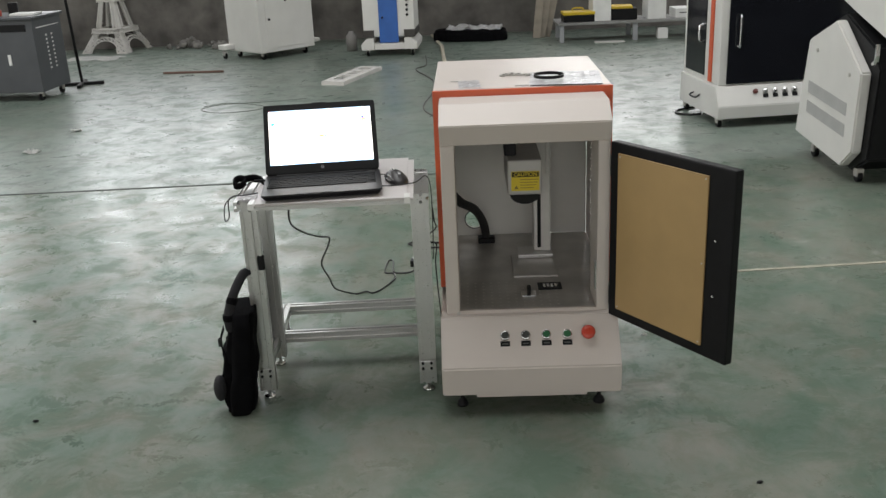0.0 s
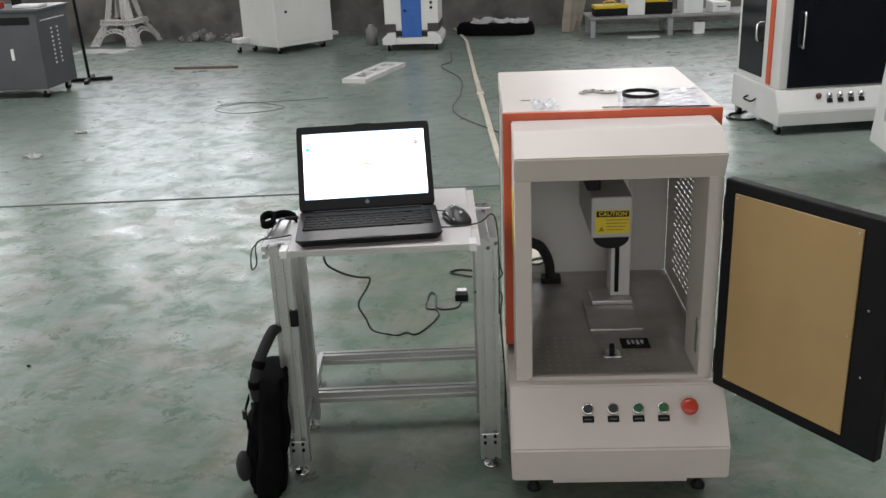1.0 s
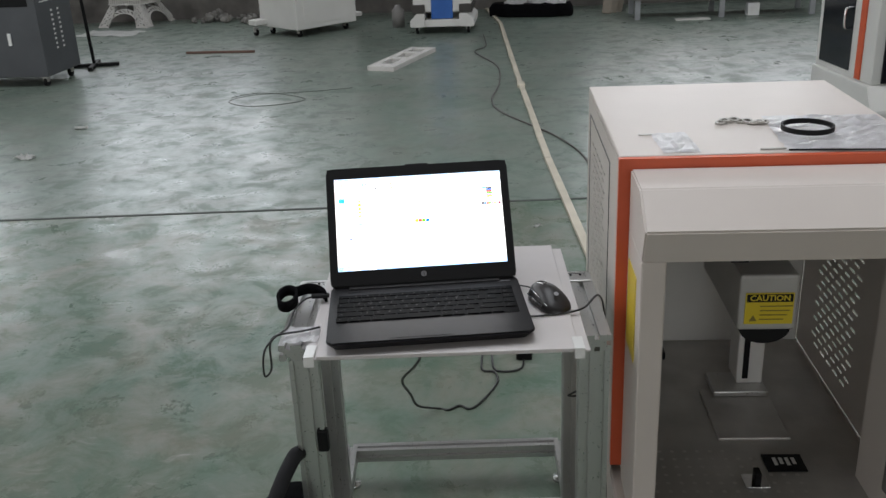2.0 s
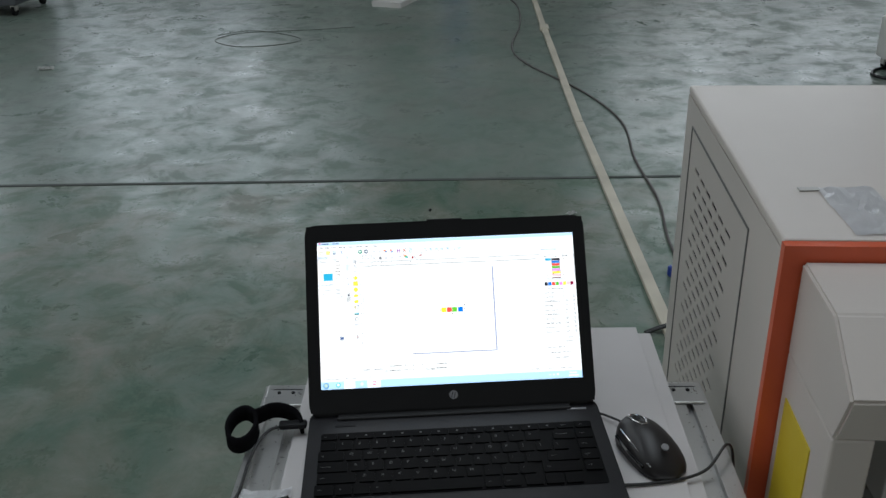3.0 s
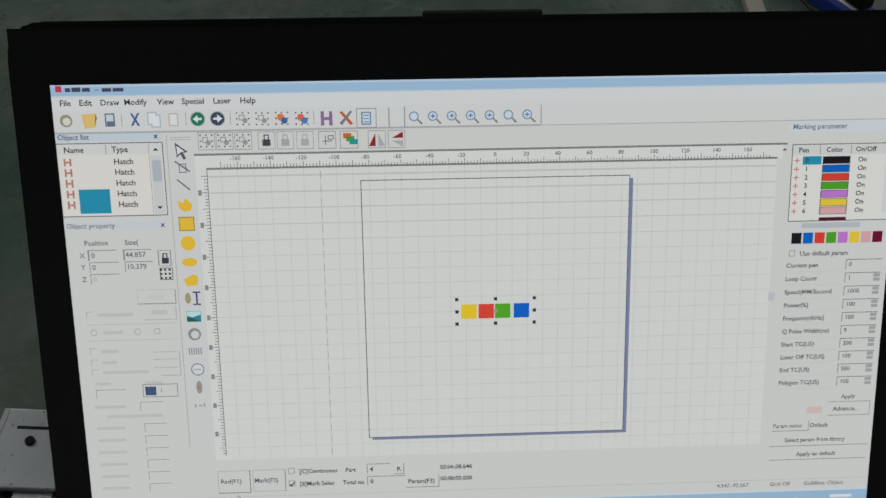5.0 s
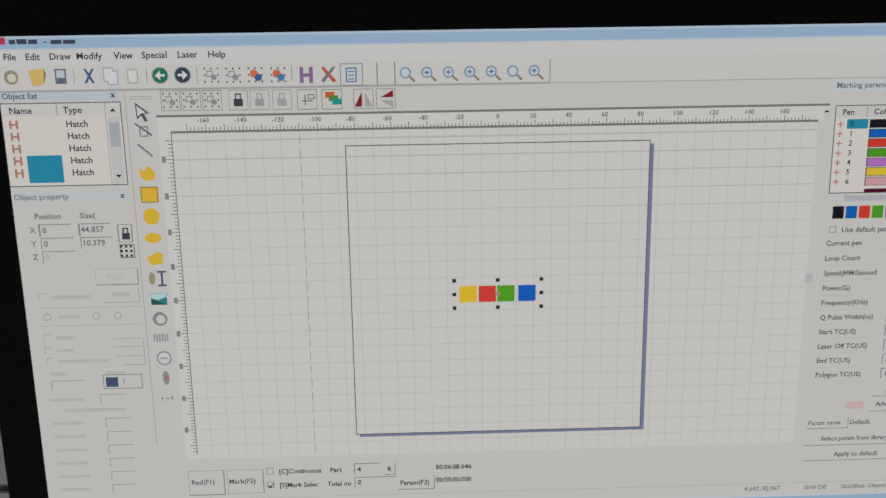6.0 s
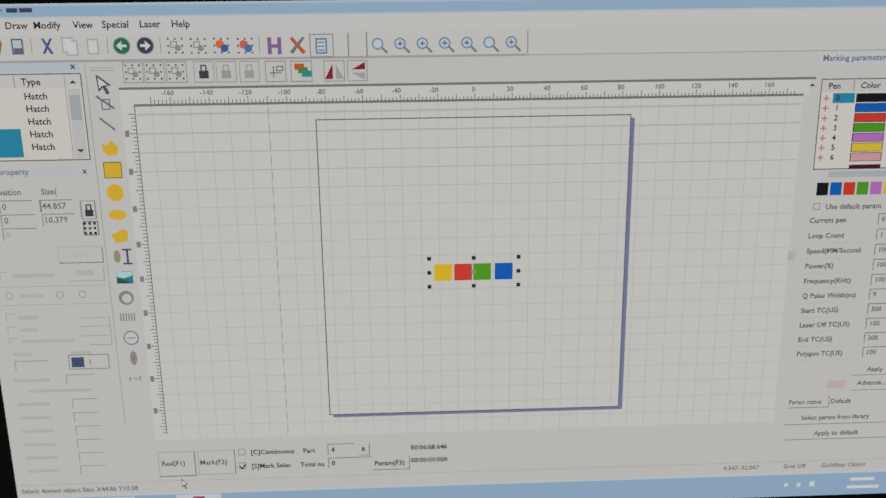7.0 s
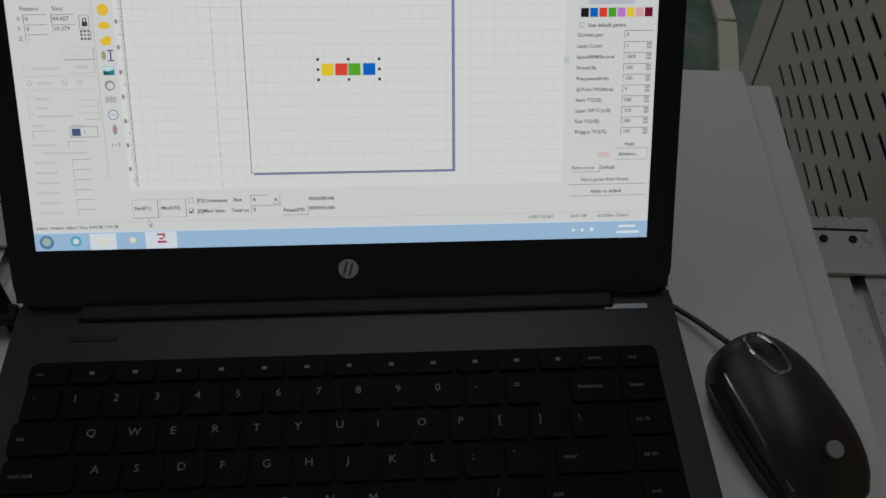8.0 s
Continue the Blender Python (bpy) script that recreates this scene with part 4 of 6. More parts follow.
outline("tool_icon", disp, (0.16, 0.16, 0.20), 97.0, 18.6, 99.2, 20.2, 0.3, 4)
outline("tool_icon", disp, (0.32, 0.33, 0.35), 101.4, 17.0, 108.0, 23.6, 0.25)
for k, c in enumerate(((0.70, 0.12, 0.03), (0.12, 0.28, 0.04), (0.02, 0.34, 0.34))):
    flat("tool_icon", disp, c, (102.6 + k * 1.1, 17.9 + k * 1.1, 105.6 + k * 1.1, 19.8 + k * 1.1), level=4 + k)
outline("tool_icon", disp, (0.32, 0.33, 0.35), 111.6, 17.0, 118.2, 23.6, 0.25)
poly("tool_icon", disp, (0.28, 0.02, 0.03), [(114.4, 18.0), (114.4, 22.8), (111.9, 22.8)])
poly("tool_icon", disp, (0.45, 0.46, 0.48), [(115.4, 18.0), (117.9, 22.8), (115.4, 22.8)])
outline("tool_icon", disp, (0.32, 0.33, 0.35), 119.0, 17.0, 125.4, 23.6, 0.25)
poly("tool_icon", disp, (0.28, 0.02, 0.03), [(124.6, 17.6), (124.6, 19.9), (120.4, 19.9)])
poly("tool_icon", disp, (0.45, 0.46, 0.48), [(120.4, 20.9), (124.6, 20.9), (124.6, 23.2)])
# object list
flat("panel_header", disp, (0.60, 0.68, 0.78), (-1.9, 16.8, 37.0, 19.6), level=2)
words("Object list", disp, (0.10, 0.12, 0.18), -0.8, 18.1, 2.7)
words("x", disp, INK, 34.2, 18.0, 2.8)
flat("object_list", disp, (0.80, 0.775, 0.745), (-1.4, 20.4, 36.9, 47.0), level=2)
flat("list_header", disp, (0.72, 0.725, 0.73), (-1.4, 20.6, 36.9, 24.6), level=3)
outline("object_list", disp, (0.16, 0.17, 0.19), -1.8, 20.2, 37.2, 47.2, 0.35, 4)
flat("list_header", disp, (0.35, 0.36, 0.38), (16.2, 20.8, 16.5, 24.4), (31.8, 20.6, 32.0, 47.0), level=4)
words("Name", disp, INK, 1.0, 22.8, 3.0)
words("Type", disp, INK, 18.4, 22.8, 3.0)
for k in range(5):
    words("Hatch", disp, INK, 18.8 + 0.1 * k, 27.3 + k * 3.9, 3.0)
    flat("list_icon", disp, (0.50, 0.22, 0.18), (0.6, 25.8 + k * 3.9, 1.3, 28.6 + k * 3.9), (2.7, 25.8 + k * 3.9, 3.4, 28.6 + k * 3.9), (1.3, 26.9 + k * 3.9, 2.7, 27.5 + k * 3.9), level=4)
flat("selected_entry", disp, CYAN, (5.0, 37.2, 16.4, 46.0), level=4)
flat("scroll_bar", disp, (0.66, 0.67, 0.69), (32.4, 25.0, 36.4, 46.6), level=3)
flat("scroll_thumb", disp, (0.48, 0.52, 0.58), (32.7, 27.0, 36.0, 34.8), level=4)
poly("scroll_arrow", disp, INK, [(33.4, 23.4), (34.4, 22.4), (35.4, 23.4)])
poly("scroll_arrow", disp, INK, [(33.4, 43.8), (35.4, 43.8), (34.4, 44.8)])
# object property
flat("panel_header", disp, (0.66, 0.70, 0.76), (-1.9, 49.0, 37.0, 52.0), level=2)
words("Object property", disp, (0.22, 0.24, 0.28), -0.8, 50.6, 2.7)
words("x", disp, INK, 34.2, 50.6, 2.8)
words("Position", disp, (0.16, 0.17, 0.19), 4.6, 57.0, 2.7)
words("Size(", disp, (0.16, 0.17, 0.19), 19.6, 57.0, 2.7)
for k, (ax, p, s) in enumerate((("X", "0", "44.857"), ("Y", "0", "10.379"), ("Z", "0", ""))):
    v = 61.6 + k * 4.6
    words(ax, disp, (0.22, 0.23, 0.25), 2.0, v, 2.8)
    flat("field", disp, (0.28, 0.29, 0.31), (5.2, v - 2.1, 16.2, v - 1.8), (5.2, v - 2.1, 5.5, v + 2.0), level=3)
    words(p, disp, (0.18, 0.19, 0.22) if k < 2 else FAINT, 6.2, v, 2.8)
    if s:
        flat("field", disp, (0.28, 0.29, 0.31), (18.4, v - 2.1, 29.0, v - 1.8), (18.4, v - 2.1, 18.7, v + 2.0), level=3)
        words(s, disp, (0.18, 0.19, 0.22), 19.0, v, 2.8)
outline("lock_button", disp, (0.34, 0.35, 0.37), 31.2, 60.0, 36.0, 66.2, 0.25)
flat("lock_button", disp, (0.05, 0.05, 0.07), (32.4, 63.0, 35.0, 65.2), level=4)
outline("lock_button", disp, (0.05, 0.05, 0.07), 32.8, 61.2, 34.6, 63.4, 0.4, 4)
outline("anchor_button", disp, (0.20, 0.21, 0.23), 31.2, 66.8, 36.2, 71.6, 0.35)
flat("anchor_button", disp, INK, *[(33.4 + dx - 0.4, 69.2 + dy - 0.4, 33.4 + dx + 0.4, 69.2 + dy + 0.4) for dx in (-1.6, 0, 1.6) for dy in (-1.6, 0, 1.6)], level=4)
flat("apply_button", disp, LINE, (22.0, 80.6, 36.6, 81.0), (36.2, 75.4, 36.6, 81.0), level=3)
outline("apply_button", disp, (0.55, 0.56, 0.56), 22.0, 75.2, 36.4, 80.8, 0.25)
words("Apply", disp, (0.62, 0.62, 0.62), 26.0, 78.0, 2.6)
flat("faint_field", disp, FAINT, (2.2, 83.4, 5.0, 83.7), (2.2, 83.4, 2.5, 86.2), (24.0, 87.0, 36.4, 87.3), (36.0, 82.0, 36.4, 87.3), (1.6, 88.6, 36.6, 88.8), (1.6, 95.0, 36.6, 95.2), (2.2, 98.0, 5.0, 98.3), (2.2, 98.0, 2.5, 100.8), (2.2, 102.6, 5.0, 102.9), (2.2, 102.6, 2.5, 105.4), (2.2, 106.6, 5.0, 106.9), (2.2, 106.6, 2.5, 109.4), (26.0, 100.0, 35.6, 100.3), (26.0, 103.0, 35.6, 103.3), (26.0, 106.4, 35.6, 106.7), (29.0, 109.6, 36.4, 110.0), (36.0, 100.0, 36.4, 110.0), level=3)
flat("faint_lettering", disp, (0.60, 0.605, 0.60), (6.4, 84.2, 20.0, 85.6), (27.0, 83.4, 33.0, 85.2), (8.0, 91.2, 15.4, 92.6), (6.4, 98.8, 13.0, 100.2), (6.4, 103.4, 12.0, 104.6), (6.4, 107.4, 24.0, 108.6), (3.0, 112.0, 9.0, 113.2), (22.0, 112.0, 29.0, 113.2), (1.8, 121.6, 14.0, 122.8), (6.4, 125.6, 28.0, 126.8), *[(2.0, 130.4 + k * 5.1, 13.0, 131.6 + k * 5.1) for k in range(6)], level=3)
for u in (4.4, 21.0, 28.4):
    disc("radio_button", disp, (0.42, 0.43, 0.43), u, 91.8, 1.3, level=3)
    disc("radio_button", disp, BACKC, u, 91.8, 1.0, level=4)
flat("field", disp, (0.40, 0.41, 0.42), (3.0, 115.0, 14.4, 115.3), (3.0, 115.0, 3.3, 118.6), (19.4, 120.4, 28.6, 120.7), (19.4, 120.4, 19.7, 124.0), *[(20.4, 129.4 + k * 5.1, 29.2, 129.7 + k * 5.1) for k in range(6)], *[(20.4, 129.4 + k * 5.1, 20.7, 133.0 + k * 5.1) for k in range(6)], level=3)
outline("colour_field", disp, (0.30, 0.31, 0.33), 21.0, 113.2, 34.6, 118.6, 0.3)
flat("colour_field", disp, (0.06, 0.10, 0.22), (22.0, 114.2, 26.2, 117.8), level=4)
words("1", disp, (0.3, 0.3, 0.34), 27.6, 116.0, 2.6)
# vertical tool column
flat("tool_column", disp, (0.70, 0.705, 0.71), (38.6, 17.6, 48.4, 140.0), level=1)
flat("tool_column", disp, (0.48, 0.49, 0.50), (38.5, 17.6, 38.8, 140.0), (40.0, 18.6, 47.4, 18.9), (40.0, 19.4, 47.4, 19.7), level=2)
poly("draw_icon", disp, (0.10, 0.11, 0.14), [(41.6, 20.6), (46.2, 24.2), (44.4, 24.4), (45.4, 26.6), (44.4, 27.0), (43.4, 24.9), (42.0, 26.2)])
poly("draw_icon", disp, (0.78, 0.79, 0.80), [(42.1, 21.7), (45.0, 24.0), (43.4, 24.2), (42.3, 25.2)], 5)
outline("draw_icon", disp, (0.18, 0.19, 0.24), 42.4, 28.4, 45.2, 31.8, 0.35, 4)
poly("draw_icon", disp, (0.18, 0.19, 0.24), [(41.2, 27.2), (46.6, 31.2), (46.2, 31.7), (40.9, 27.7)])
poly("draw_icon", disp, (0.20, 0.20, 0.26), [(41.2, 34.4), (41.6, 34.0), (46.2, 37.9), (45.8, 38.3)])
poly("draw_icon", disp, GOLD, [(41.0, 41.8), (42.8, 42.9), (44.0, 41.0), (46.4, 43.4), (45.8, 45.6), (43.2, 46.1), (41.4, 44.6)])
flat("draw_icon", disp, (0.30, 0.20, 0.03), (40.9, 47.9, 46.7, 53.1), level=3)
flat("draw_icon", disp, GOLD, (41.2, 48.2, 46.4, 52.8), level=4)
disc("draw_icon", disp, GOLD, 43.8, 57.7, 2.75)
disc("draw_icon", disp, GOLD, 43.8, 64.9, 2.9, 1.7)
poly("draw_icon", disp, GOLD, [(41.0, 71.6), (43.2, 70.6), (44.8, 69.6), (46.6, 70.6), (46.2, 73.8), (42.4, 74.4)])
flat("draw_icon", disp, (0.08, 0.10, 0.22), (44.0, 76.4, 47.0, 77.0), (45.2, 77.0, 45.9, 81.2), (44.0, 81.2, 47.0, 81.8), level=4)
disc("draw_icon", disp, (0.40, 0.36, 0.22), 42.2, 79.0, 1.1, 2.2)
flat("draw_icon", disp, (0.04, 0.24, 0.34), (41.2, 84.2, 46.6, 88.4), level=3)
poly("draw_icon", disp, (0.55, 0.80, 0.85), [(41.3, 84.3), (46.5, 84.3), (46.5, 85.6), (43.6, 86.6), (41.3, 86.0)], 4)
poly("draw_icon", disp, (0.02, 0.12, 0.08), [(41.3, 86.4), (43.0, 86.9), (46.5, 88.3), (41.3, 88.3)], 5)
disc("draw_icon", disp, (0.30, 0.31, 0.33), 43.7, 93.4, 2.5, level=3)
disc("draw_icon", disp, (0.70, 0.71, 0.70), 43.9, 93.6, 1.6, level=4)
flat("draw_icon", disp, (0.30, 0.31, 0.36), *[(41.0 + k * 0.9, 98.8, 41.45 + k * 0.9, 101.6) for k in range(6)], level=4)
disc("draw_icon", disp, (0.28, 0.32, 0.44), 43.9, 107.7, 2.6, level=3)
disc("draw_icon", disp, (0.74, 0.75, 0.76), 43.9, 107.7, 2.1, level=4)
flat("draw_icon", disp, (0.28, 0.32, 0.44), (42.6, 107.5, 45.2, 107.9), level=5)
disc("draw_icon", disp, (0.34, 0.35, 0.36), 44.0, 115.0, 1.2, 2.6, level=3)
disc("draw_icon", disp, (0.50, 0.22, 0.22), 44.0, 115.0, 0.6, 1.0, level=4)
flat("draw_icon", disp, (0.30, 0.31, 0.33), (41.8, 122.0, 42.3, 123.4), (43.2, 122.4, 44.6, 122.8), (45.2, 121.6, 45.7, 123.2), level=4)
# rulers and drawing area
flat("ruler", disp, (0.765, 0.77, 0.765), (48.5, 25.2, 268.4, 30.4), (48.5, 25.2, 52.7, 146.0), level=2)
flat("drawing_area", disp, WORKC, (52.7, 30.4, 266.4, 146.0), level=2)
flat("ruler_edge", disp, (0.22, 0.23, 0.24), (52.5, 30.2, 266.4, 30.5), (52.5, 30.2, 52.8, 144.0), (48.3, 24.9, 270.0, 25.2), level=3)
ticks = []
for k in range(-17, 18):
    for s in range(0, 10, 2):
        u = 159.4 + (k * 10 + s) * 0.597
        if 54 < u < 264:
            ticks.append((u - 0.12, 30.2 - (2.2 if s == 0 else 1.3), u + 0.12, 30.2))
for k in range(-9, 10):
    for s in range(0, 10, 2):
        v = 87.0 + (k * 10 + s) * 0.597
        if 32 < v < 144:
            ticks.append((52.6 - (2.2 if s == 0 else 1.3), v - 0.12, 52.6, v + 0.12))
flat("ruler_scale", disp, (0.16, 0.16, 0.18), *ticks, level=4)
for k in range(-8, 9):
    n = k * 20
    words(str(n), disp, (0.20, 0.20, 0.22), 159.4 + n * 0.597 - (1.0 if n == 0 else 2.6 if n < 0 else 1.8), 26.8, 2.2)
for k in range(-4, 5):
    flat("ruler_marks", disp, (0.28, 0.28, 0.30), (48.9, 87.0 + k * 11.94 - 1.0, 50.2, 87.0 + k * 11.94 + 1.0), level=4)
flat("grid", disp, GRID_C, *[(159.4 + k * 5.97 - 0.1, 30.6, 159.4 + k * 5.97 + 0.1, 145.8) for k in range(-17, 18)], *[(53.0, 87.0 + k * 5.97 - 0.1, 266.2, 87.0 + k * 5.97 + 0.1) for k in range(-9, 10)], level=3)
flat("guide_line", disp, (0.45, 0.46, 0.47), *[(93.7, 31.8 + k * 5.0, 94.0, 34.6 + k * 5.0) for k in range(23)], level=4)
outline("work_frame", disp, (0.13, 0.14, 0.18), 108.3, 35.4, 210.2, 138.3, 0.32, 5)
flat("work_frame", disp, (0.22, 0.25, 0.42), (210.2, 36.6, 211.4, 139.2), (109.6, 138.3, 211.4, 139.2), level=4)
for u, c in ((148.6, (0.88, 0.62, 0.03)), (155.3, (0.78, 0.06, 0.04)), (161.7, (0.10, 0.42, 0.02)), (169.0, (0.0, 0.13, 0.62))):
    flat("coloured_square", disp, c, (u - 3.0, 84.2, u + 3.0, 90.0), level=5)
flat("handle_mark", disp, INK, *[(u - 0.65, v - 0.65, u + 0.65, v + 0.65) for u in (143.9, 158.9, 174.0) for v in (82.2, 87.1, 92.0) if not (u == 158.9 and v == 87.1)], level=6)
disc("centre_mark", disp, (0.40, 0.36, 0.28), 158.9, 87.1, 0.8, level=6)
flat("scroll_mark", disp, (0.58, 0.60, 0.64), (266.0, 82.4, 268.6, 85.8), level=4)
poly("scroll_arrow", disp, INK, [(268.0, 27.4), (269.0, 26.6), (270.0, 27.4)])
# bottom controls
outline("mark_button", disp, (0.45, 0.46, 0.47), 47.6, 150.6, 60.4, 160.2, 0.25)
words("Red(F1)", disp, (0.12, 0.12, 0.15), 48.6, 155.2, 2.6)
outline("mark_button", disp, (0.45, 0.46, 0.47), 61.4, 150.6, 74.4, 160.0, 0.25)
words("Mark(F2)", disp, (0.12, 0.12, 0.15), 62.0, 155.2, 2.6)
flat("mark_button", disp, (0.22, 0.23, 0.24), (60.2, 150.6, 60.5, 160.2), (74.2, 150.6, 74.5, 160.0), (47.6, 160.0, 60.5, 160.3), level=4)
outline("check_box", disp, (0.36, 0.37, 0.38), 75.6, 150.2, 78.2, 152.8, 0.3)
outline("check_box", disp, (0.36, 0.37, 0.38), 75.6, 155.6, 78.2, 158.2, 0.3)
poly("check_mark", disp, INK, [(75.9, 156.8), (76.7, 157.6), (78.0, 155.9), (78.0, 156.7), (76.7, 158.3), (75.9, 157.6)])
words("[C]Continuous", disp, INK, 80.0, 151.8, 2.5)
words("Part", disp, INK, 98.4, 151.8, 2.5)
words("[S]Mark Selec", disp, INK, 80.0, 157.2, 2.5)
words("Total nu", disp, INK, 97.2, 157.2, 2.5)
flat("field", disp, (0.26, 0.27, 0.29), (107.0, 149.4, 116.4, 149.7), (107.0, 149.4, 107.3, 153.6), (107.0, 154.8, 122.4, 155.1), (107.0, 154.8, 107.3, 158.8), (121.6, 149.6, 121.9, 154.2), (118.0, 154.0, 121.9, 154.3), level=3)
words("4", disp, INK, 108.2, 151.8, 2.6)
words("0", disp, INK, 108.2, 157.0, 2.6)
words("R", disp, INK, 119.0, 152.0, 2.4)
words("Param(F3)", disp, INK, 123.4, 157.6, 2.6)
flat("param_button", disp, (0.26, 0.27, 0.29), (122.6, 160.0, 136.0, 160.3), (135.7, 155.0, 136.0, 160.3), level=3)
words("00:06:08.646", disp, INK, 136.4, 151.8, 2.5)
words("00:00:00.000", disp, INK, 136.4, 156.8, 2.5)
words("Select: 4select object Size: X44.86 Y10.38", disp, (0.20, 0.20, 0.22), -1.0, 164.4, 2.4)
words("4.547,-92.067", disp, (0.24, 0.24, 0.26), 249.5, 164.0, 2.4)
words("Grid Off", disp, (0.24, 0.24, 0.26), 271.5, 164.0, 2.4)
words("Guildline: Object", disp, (0.24, 0.24, 0.26), 285.5, 164.0, 2.4)
poly("pointer", disp, (0.22, 0.22, 0.26), [(55.0, 161.0), (57.4, 163.6), (56.2, 163.7), (56.8, 165.2), (56.2, 165.4), (55.7, 164.0), (55.0, 164.6)], 6)
poly("pointer", disp, (0.85, 0.86, 0.86), [(55.25, 161.7), (56.7, 163.3), (55.8, 163.4), (55.25, 163.9)], 7)
flat("status_line", disp, (0.52, 0.53, 0.54), (U0, 161.9, U1, 162.1), level=2)
# task bar
flat("task_bar", disp, (0.36, 0.54, 0.76), (U0, 167.4, U1, V1), level=2)
flat("task_bar", disp, (0.66, 0.74, 0.84), (U0, 166.6, U1, 167.4), level=2)
flat("task_bar", disp, (0.72, 0.78, 0.86), (24.8, 167.8, 38.0, V1), (52.6, 167.6, 68.4, V1), level=3)
disc("start_orb", disp, (0.10, 0.22, 0.40), 3.2, 171.9, 3.6, level=3)
disc("start_orb", disp, (0.36, 0.50, 0.45), 3.2, 171.6, 2.2, level=4)
disc("task_icon", disp, (0.10, 0.42, 0.55), 17.8, 171.6, 2.8, level=3)
disc("task_icon", disp, (0.72, 0.80, 0.84), 17.8, 171.6, 1.5, level=4)
flat("task_icon", disp, (0.80, 0.78, 0.70), (29.0, 169.6, 34.6, 173.6), level=4)
disc("task_icon", disp, (0.84, 0.74, 0.62), 46.2, 171.5, 1.6, level=3)
flat("task_icon", disp, (0.50, 0.06, 0.12), (58.6, 168.4, 62.6, 169.4), (61.6, 169.4, 62.6, 170.6), (59.6, 170.6, 61.6, 171.5), (58.6, 172.2, 63.2, 173.4), level=4)
flat("tray_marks", disp, (0.82, 0.86, 0.90), (272.6, 170.8, 274.0, 172.2), (277.2, 170.8, 278.6, 172.4), (282.0, 170.4, 283.8, 172.4), (297.0, 169.4, 306.0, 170.6), (296.0, 172.6, 308.0, 173.8), level=4)
# marking parameter panel
flat("panel_header", disp, (0.68, 0.735, 0.80), (270.4, 16.8, U1, 20.6), level=2)
words("Marking parameter", disp, (0.18, 0.20, 0.26), 271.6, 18.6, 2.7)
words("x", disp, INK, 308.2, 18.4, 2.6)
flat("pen_list", disp, (0.80, 0.785, 0.765), (272.2, 25.4, 311.8, 54.4), level=2)
outline("pen_list", disp, (0.16, 0.17, 0.19), 271.9, 25.1, 312.2, 54.6, 0.35, 3)
flat("list_header", disp, (0.70, 0.705, 0.71), (272.3, 25.5, 311.7, 29.4), level=3)
words("Pen", disp, INK, 274.4, 27.5, 2.7)
words("Color", disp, INK, 285.0, 27.5, 2.7)
words("On/Off", disp, INK, 296.4, 27.5, 2.7)
flat("list_header", disp, (0.35, 0.36, 0.38), (282.6, 25.8, 282.9, 29.2), (294.6, 25.8, 294.9, 29.2), level=4)
PENS = [(0.005, 0.005, 0.01), (0.0, 0.13, 0.58), (0.74, 0.05, 0.03), (0.08, 0.38, 0.02), (0.55, 0.20, 0.66), (0.85, 0.62, 0.05), (0.74, 0.42, 0.45), (0.10, 0.0, 0.02)]
for k, c in enumerate(PENS):
    v = 31.4 + k * 3.2
    h = 1.25 if k < 7 else 0.5
    flat("pen_entry", disp, (0.05, 0.05, 0.06), (283.9, v - h - 0.2, 294.6, v + h + 0.2), level=4)
    flat("pen_entry", disp, c, (284.2, v - h, 294.3, v + h), level=5)
    if k < 7:
        flat("pen_entry", disp, (0.60, 0.22, 0.20), (273.0, v - 0.2, 275.0, v + 0.2), (273.8, v - 1.0, 274.2, v + 1.0), level=5)
        words(str(k), disp, INK, 277.2, v, 2.6)
        words("On", disp, INK, 297.6, v, 2.6)
flat("pen_entry", disp, CYAN, (276.2, 29.8, 283.4, 33.0), level=4)
flat("scroll_bar", disp, (0.70, 0.71, 0.72), (308.4, 29.6, 311.6, 51.6), (272.6, 55.0, 308.0, 57.4), level=3)
flat("scroll_thumb", disp, (0.52, 0.55, 0.60), (308.7, 30.0, 311.4, 33.0), level=4)
flat("scroll_thumb", disp, (0.52, 0.55, 0.60), (277.4, 55.2, 300.4, 57.2), level=4)
for k, c in enumerate(PENS):
    flat("palette_cell", disp, c if k < 7 else (0.16, 0.0, 0.03), (273.8 + k * 4.55, 58.9, 277.7 + k * 4.55, 63.2), level=4)
outline("check_box", disp, (0.36, 0.37, 0.38), 273.2, 65.8, 275.6, 68.2, 0.3)
words("Use default param", disp, (0.12, 0.12, 0.14), 277.4, 67.2, 2.6)
for k, (name, val) in enumerate((("Current pen", "0"), ("Loop Count", "1"), ("Speed(MM/Second", "1000"), ("Power(%)", "100"), ("Frequency(KHz)", "100"), ("Q Pulse Width(ns)", "9"), ("Start TC(US)", "300"), ("Laser Off TC(US)", "100"), ("End TC(US)", "300"), ("Polygon TC(US)", "100"))):
    v = 71.9 + k * 5.36
    words(name, disp, (0.10, 0.10, 0.12), 272.4, v, 2.5)
    flat("field", disp, (0.22, 0.23, 0.25), (296.0, v - 2.1, 310.4, v - 1.8), (296.0, v - 2.1, 296.3, v + 1.8), level=3)
    flat("field", disp, (0.60, 0.61, 0.62), (272.4, v + 2.4, 294.8, v + 2.6), level=3)
    words(val, disp, (0.16, 0.16, 0.18), 297.2, v, 2.5)
    if k:
        flat("spin_button", disp, (0.40, 0.41, 0.42), (307.4, v - 1.6, 310.0, v - 0.2), (307.4, v + 0.2, 310.0, v + 1.5), level=3)
words("Apply", disp, (0.14, 0.14, 0.16), 298.4, 126.6, 2.4)
